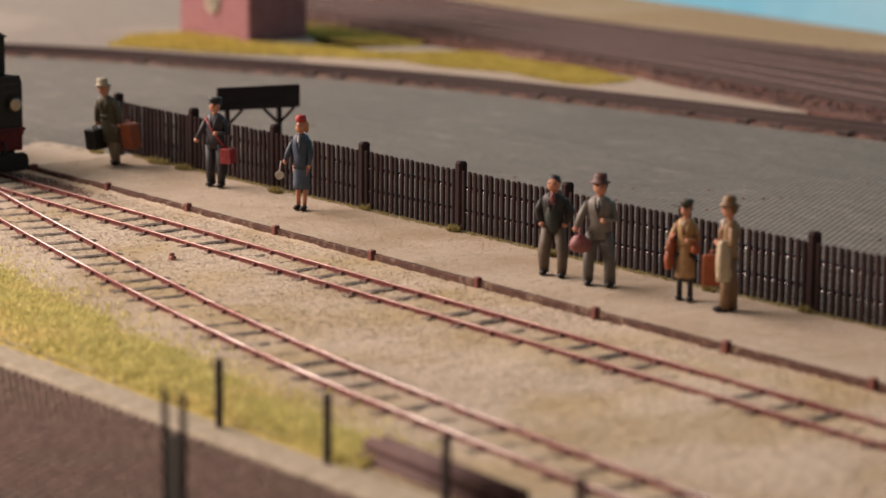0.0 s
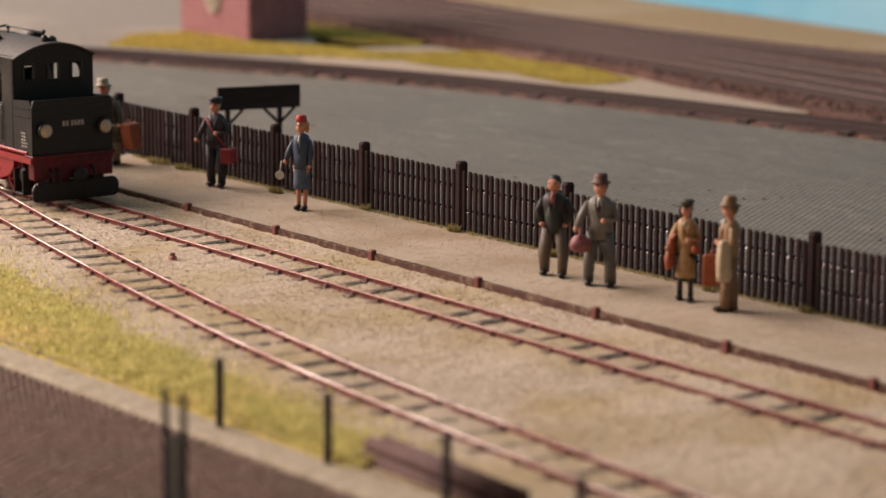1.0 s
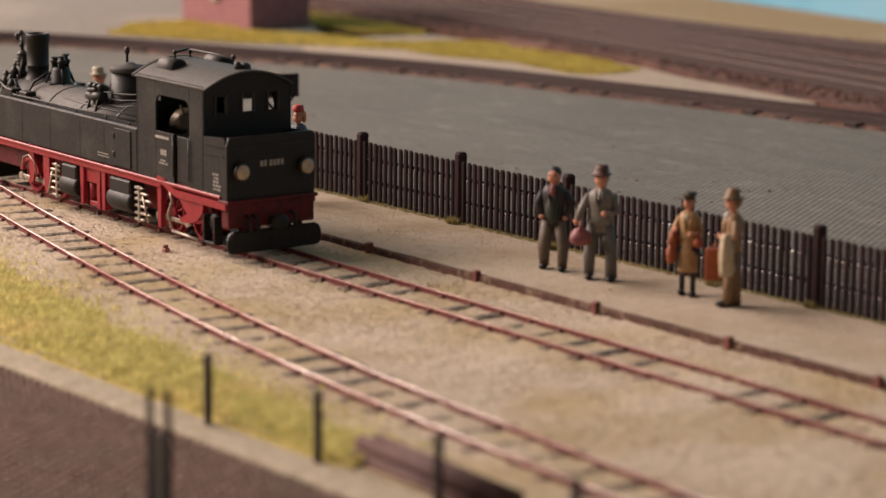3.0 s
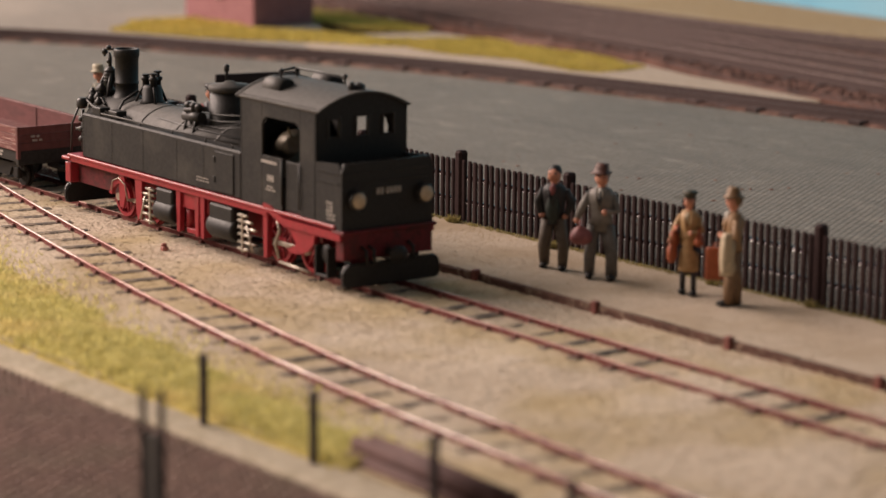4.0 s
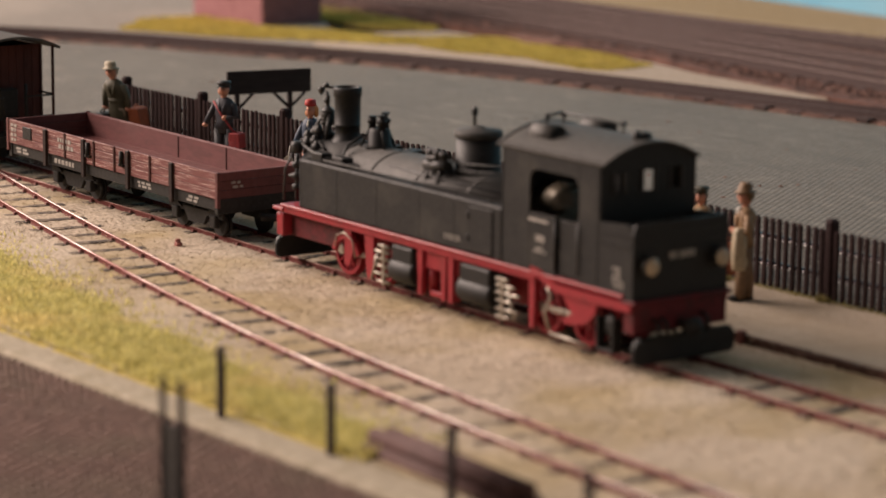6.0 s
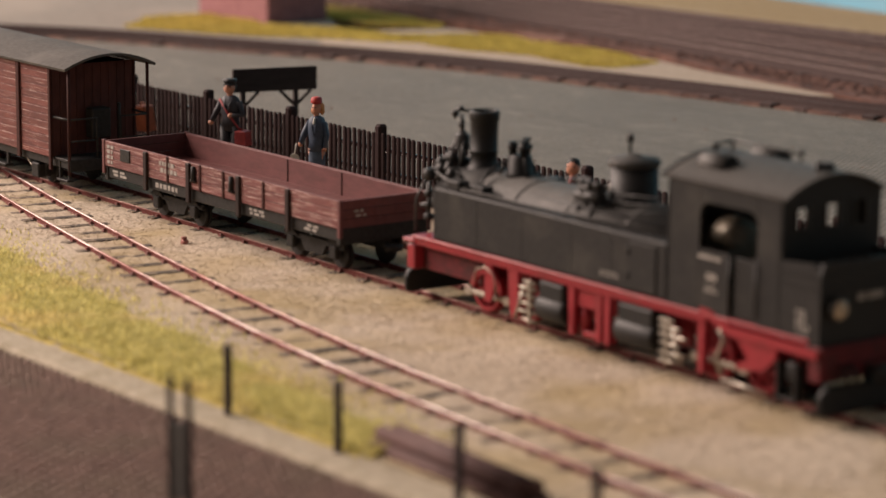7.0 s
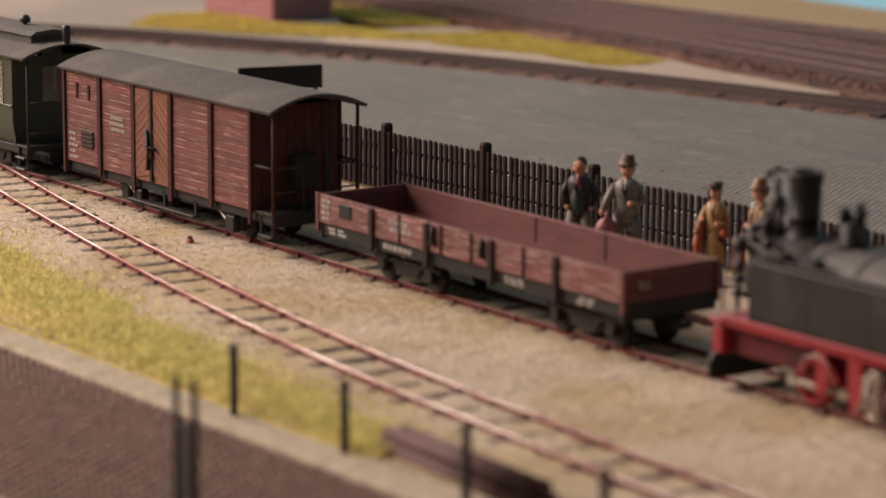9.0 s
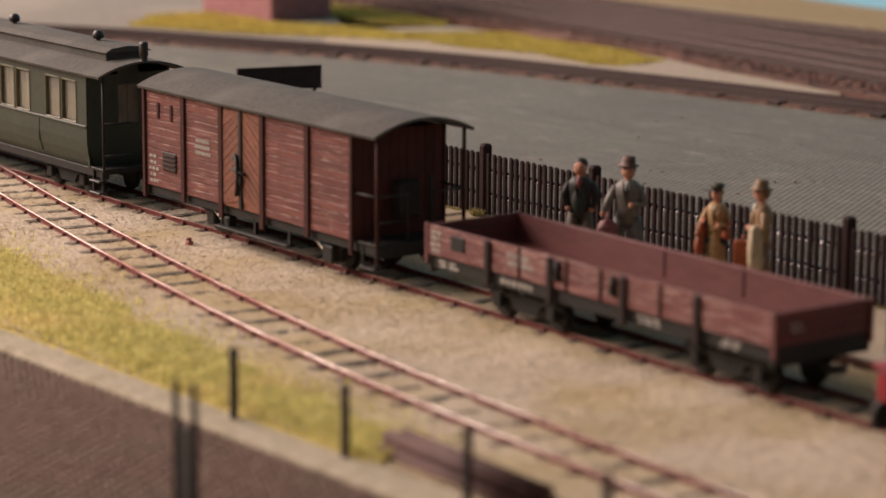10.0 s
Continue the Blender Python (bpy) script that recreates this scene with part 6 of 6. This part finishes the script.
        ball(bm, -0.4, 1.1, 17.4, 0.6, 0.45, 0.8, mi=hair, n=8)
        ball(bm, -0.4, -1.1, 17.4, 0.6, 0.45, 0.8, mi=hair, n=8)
        lathe(bm, 0.2, 0, [(1.2, 19.1), (1.3, 19.4), (1.2, 20.3), (0.4, 20.5)], 12, mi=3)
    elif style == "hair":
        ball(bm, -0.1, 0, 18.6, 1.2, 1.15, 1.25, mi=3, n=12)
    for item in shape.get("items", ()):
        kind, px, py, pz, w, d, h, mi = item
        if kind == "case":
            box(bm, px - w / 2, px + w / 2, py - d / 2, py + d / 2, pz, pz + h, 0.25, mi=mi)
            tube(bm, [(px - 0.8, py, pz + h), (px - 0.6, py, pz + h + 0.7), (px + 0.6, py, pz + h + 0.7), (px + 0.8, py, pz + h)], 0.16, 6, mi=mi)
        elif kind == "bag":
            first = len(bm.verts)
            ball(bm, px, py, pz + h * 0.5, w / 2, d / 2, h / 2, mi=mi, n=14)
            bm.verts.ensure_lookup_table()
            for v in bm.verts[first:]:
                u = (v.co.z - pz) / h
                side = 1.28 if u < 0.5 else 1.28 - 0.5 * (u - 0.5)
                v.co.x, v.co.y = px + (v.co.x - px) * side, py + (v.co.y - py) * side
                v.co.z = max(v.co.z, pz + 0.12 * h)
            tube(bm, [(px - 0.9, py, pz + h * 0.8), (px, py, pz + h + 1.0), (px + 0.9, py, pz + h * 0.8)], 0.18, 6, mi=mi)
        elif kind == "satchel":
            prism(bm, [(px - w / 2, pz), (px + w / 2, pz), (px + w * 0.36, pz + h), (px - w * 0.36, pz + h)], "y", py - d / 2, py + d / 2, mi=mi)
            box(bm, px - w * 0.44, px + w * 0.44, py - d / 2 - 0.12, py + d / 2 + 0.12, pz + h * 0.45, pz + h + 0.1, 0.15, mi=mi)
        elif kind == "strap":
            tube(bm, [(0.9, -1.9, 15.6), (1.75, 0.2, 12.8), (1.2, 2.2, 9.6), (0.3, 2.9, 8.6)], 0.22, 6, mi=mi)
        elif kind == "drape":
            n0 = len(bm.verts)
            lathe(bm, px, py, [(w * 0.50, pz), (w * 0.62, pz + h * 0.15), (w * 0.6, pz + h * 0.5), (w * 0.55, pz + h * 0.9), (w * 0.3, pz + h)], 18, mi=mi, sx=0.62, sy=0.5)
            bm.verts.ensure_lookup_table()
            for k2, v in enumerate(bm.verts[n0:]):
                fold = 1 + 0.16 * (1 if k2 % 3 == 0 else -0.5)
                v.co.x, v.co.y = px + (v.co.x - px) * fold, py + (v.co.y - py) * fold
        elif kind == "disc":
            tube(bm, [(px, py, pz + 2.2), (px + 0.6, py, pz)], 0.12, 6, mi=mi)
            tube(bm, [(px + 0.55, py - 0.1, pz - 0.8), (px + 0.75, py, pz - 0.8)], 0.95, 12, mi=mi)
        elif kind == "shirt":
            ball(bm, px, py, pz, w, d, h, mi=mi, n=8)
    amount, heading = shape.get("lean", (0.0, 0.0))
    tilt = radians(heading - face)
    for v in bm.verts:
        w = 0.26
        v.co = Vector((v.co.x + w * noise.noise(v.co * 0.9 + Vector((seed, 0, 0))), v.co.y + w * noise.noise(v.co * 0.9 + Vector((0, seed, 0))), v.co.z)) * k
        v.co.x = v.co.x * 1.12 + amount * math.cos(tilt) * max(v.co.z - 1, 0)
        v.co.y = v.co.y * shape.get("wide", 1.0) + amount * math.sin(tilt) * max(v.co.z - 1, 0)
    ob = solid("figurine", bm, mats, label, "figurine", "figurines on the platform")
    ob.matrix_basis = pose(x * M, y * M, 2.2 * M, 0, 0, face)
    return ob


OLIVE, GREY_TR = paint("olive_coat", (0.085, 0.075, 0.042)), paint("stone_trousers", (0.24, 0.19, 0.13))
PALE_HAT, ORANGE = paint("pale_hat", (0.42, 0.36, 0.25)), paint("orange_brown_case", (0.34, 0.085, 0.03))
NAVY, NAVY_DK, CAPBLACK = paint("dark_navy", (0.035, 0.035, 0.045)), paint("black_navy", (0.022, 0.022, 0.028)), paint("black_cap", (0.016, 0.015, 0.015))
RED_BAG, BLUE, BLUE_LT = paint("red_bag", (0.30, 0.028, 0.03)), paint("uniform_blue", (0.045, 0.065, 0.105)), paint("skirt_blue", (0.075, 0.105, 0.155))
CAP_RED, BLONDE, WHITE = paint("red_cap", (0.42, 0.03, 0.025)), paint("orange_blonde", (0.62, 0.26, 0.08)), paint("white_paint", (0.72, 0.68, 0.60))
BLACKCOAT, BROWN_TR, GREENISH = paint("black_jacket", (0.028, 0.025, 0.024)), paint("brown_trousers", (0.135, 0.10, 0.068)), paint("dark_green_shirt", (0.03, 0.04, 0.03))
GREYCOAT, GREY2, BROWNHAT = paint("grey_coat", (0.20, 0.182, 0.158)), paint("grey_trousers", (0.15, 0.137, 0.12)), paint("brown_hat", (0.10, 0.04, 0.028))
CHECK, TAN, TANHAT = paint("red_check_bag", (0.26, 0.085, 0.085)), paint("ochre_coat", (0.42, 0.26, 0.115)), paint("dark_olive_hat", (0.05, 0.045, 0.025))
TAN2, BEIGE, HATB = paint("tan_coat", (0.33, 0.20, 0.10)), paint("cream_cloth", (0.55, 0.45, 0.30)), paint("tan_hat", (0.20, 0.115, 0.05))
STOCKING = paint("dark_stocking", (0.035, 0.03, 0.035))

figurine("figurine in an olive coat with black and orange suitcases", -87.0, -11.6, -64, 21.0, OLIVE, GREY_TR, PALE_HAT,
         {"hat": "brim", "long": True, "stance": 0.6, "stride": 0.9, "lean": (0.15, -129), "wide": 1.25, "more": [SHOE, ORANGE],
          "items": [("case", 1.4, -2.8, 3.6, 5.4, 2.6, 4.8, 5), ("case", -1.0, 3.6, 3.9, 3.8, 2.6, 6.0, 6)]}, 1)
figurine("figurine in a dark uniform with a red shoulder bag", -43.9, -10.6, -60, 21.4, NAVY, NAVY_DK, CAPBLACK,
         {"hat": "cap", "arms": ("out", "bent"), "stance": 1.4, "stride": 0.6, "wide": 1.12, "more": [RED_BAG], "items": [("satchel", 0.8, 3.0, 5.6, 3.2, 2.2, 3.2, 5), ("strap", 0, 0, 0, 0, 0, 0, 5)]}, 2)
figurine("figurine in a blue uniform and red cap with signal disc", -5.8, -13.1, -60, 21.2, BLUE, BLUE_LT, CAP_RED,
         {"hat": "hair_cap", "skirt": "own", "bare": True, "stance": 1.0, "stride": 0.3, "wide": 0.9, "arms": ("out", "down"), "more": [WHITE, BLONDE],
          "items": [("disc", 2.6, -3.8, 8.6, 0, 0, 0, 5), ("shirt", 1.2, 0, 15.0, 0.5, 0.4, 1.3, 5)]}, 3)
figurine("painted figurine in a black jacket and brown trousers", 85.4, -17.2, -56, 20.6, BLACKCOAT, BROWN_TR, CAPBLACK,
         {"hat": "hair", "stance": 1.8, "stride": 0.8, "wide": 1.14, "arms": ("pocket", "pocket"), "more": [GREENISH, CHECK],
          "items": [("shirt", 1.0, 0, 11.8, 0.9, 1.2, 3.2, 5), ("shirt", 1.3, 0, 15.3, 0.6, 0.5, 1.3, 6)]}, 4)
figurine("figurine in a grey suit with a red checked bag", 98.1, -16.4, -52, 21.8, GREYCOAT, GREY2, BROWNHAT,
         {"hat": "brim", "stance": 1.8, "stride": 0.4, "wide": 1.14, "arms": ("out", "bent"), "more": [CHECK, WHITE, NAVY],
          "items": [("bag", 2.0, -2.8, 6.0, 2.3, 2.8, 3.6, 5), ("shirt", 1.3, 0.1, 15.2, 0.4, 0.45, 1.2, 6), ("shirt", 1.6, 0.1, 14.8, 0.25, 0.2, 1.2, 7)]}, 5)
figurine("painted figurine in an ochre coat with orange bags", 118.3, -12.6, -55, 19.6, TAN, STOCKING, TANHAT,
         {"hat": "cap", "skirt": True, "stance": 1.2, "stride": 0.5, "wide": 0.95, "arms": ("out", "bent"), "more": [ORANGE, BEIGE],
          "items": [("bag", 0.9, -3.2, 5.6, 1.7, 1.7, 4.6, 5), ("bag", 0.5, -2.9, 8.6, 1.8, 1.7, 4.0, 5), ("bag", 1.0, 2.3, 9.2, 1.7, 1.6, 3.0, 5), ("shirt", 1.1, -0.2, 14.6, 0.5, 0.8, 1.4, 6)]}, 6)
figurine("figurine in a tan coat with a cream cloth and case", 130.4, -13.0, -124, 21.4, TAN2, paint("tan_trousers", (0.23, 0.14, 0.075)), HATB,
         {"hat": "brim", "stance": 0.5, "stride": 0.7, "arms": ("bent", "bent"), "more": [BEIGE, ORANGE, WHITE],
          "items": [("drape", 1.2, 1.9, 5.6, 2.9, 2.0, 7.4, 5), ("case", 2.0, -1.8, 4.2, 3.8, 1.4, 5.6, 6), ("shirt", 1.0, 0.2, 15.6, 0.5, 0.5, 0.9, 7)]}, 7)


# ---- what moves ----
def motions():
    times = sorted({round(k * 0.25, 3) for k in range(41)})
    for ob, u0 in MOVERS:
        walk(ob, [(t, place_on_track(train_at(t) + u0)) for t in times])
    fine = [k / 15 for k in range(151)]
    for ob, x, y, z, r in WHEELS:
        walk(ob, [(t, pose(x * M, y * M, z * M) @ Matrix.Rotation((train_at(t) + 200) / r, 4, "Y")) for t in fine])
    for rod in RODS:
        rows = []
        for t in fine:
            a = (train_at(t) + 200) / 4.3
            rows.append((t, pose(-2.0 * math.sin(a) * M, 0, -2.0 * math.cos(a) * M)))
        walk(rod, rows)


motions()
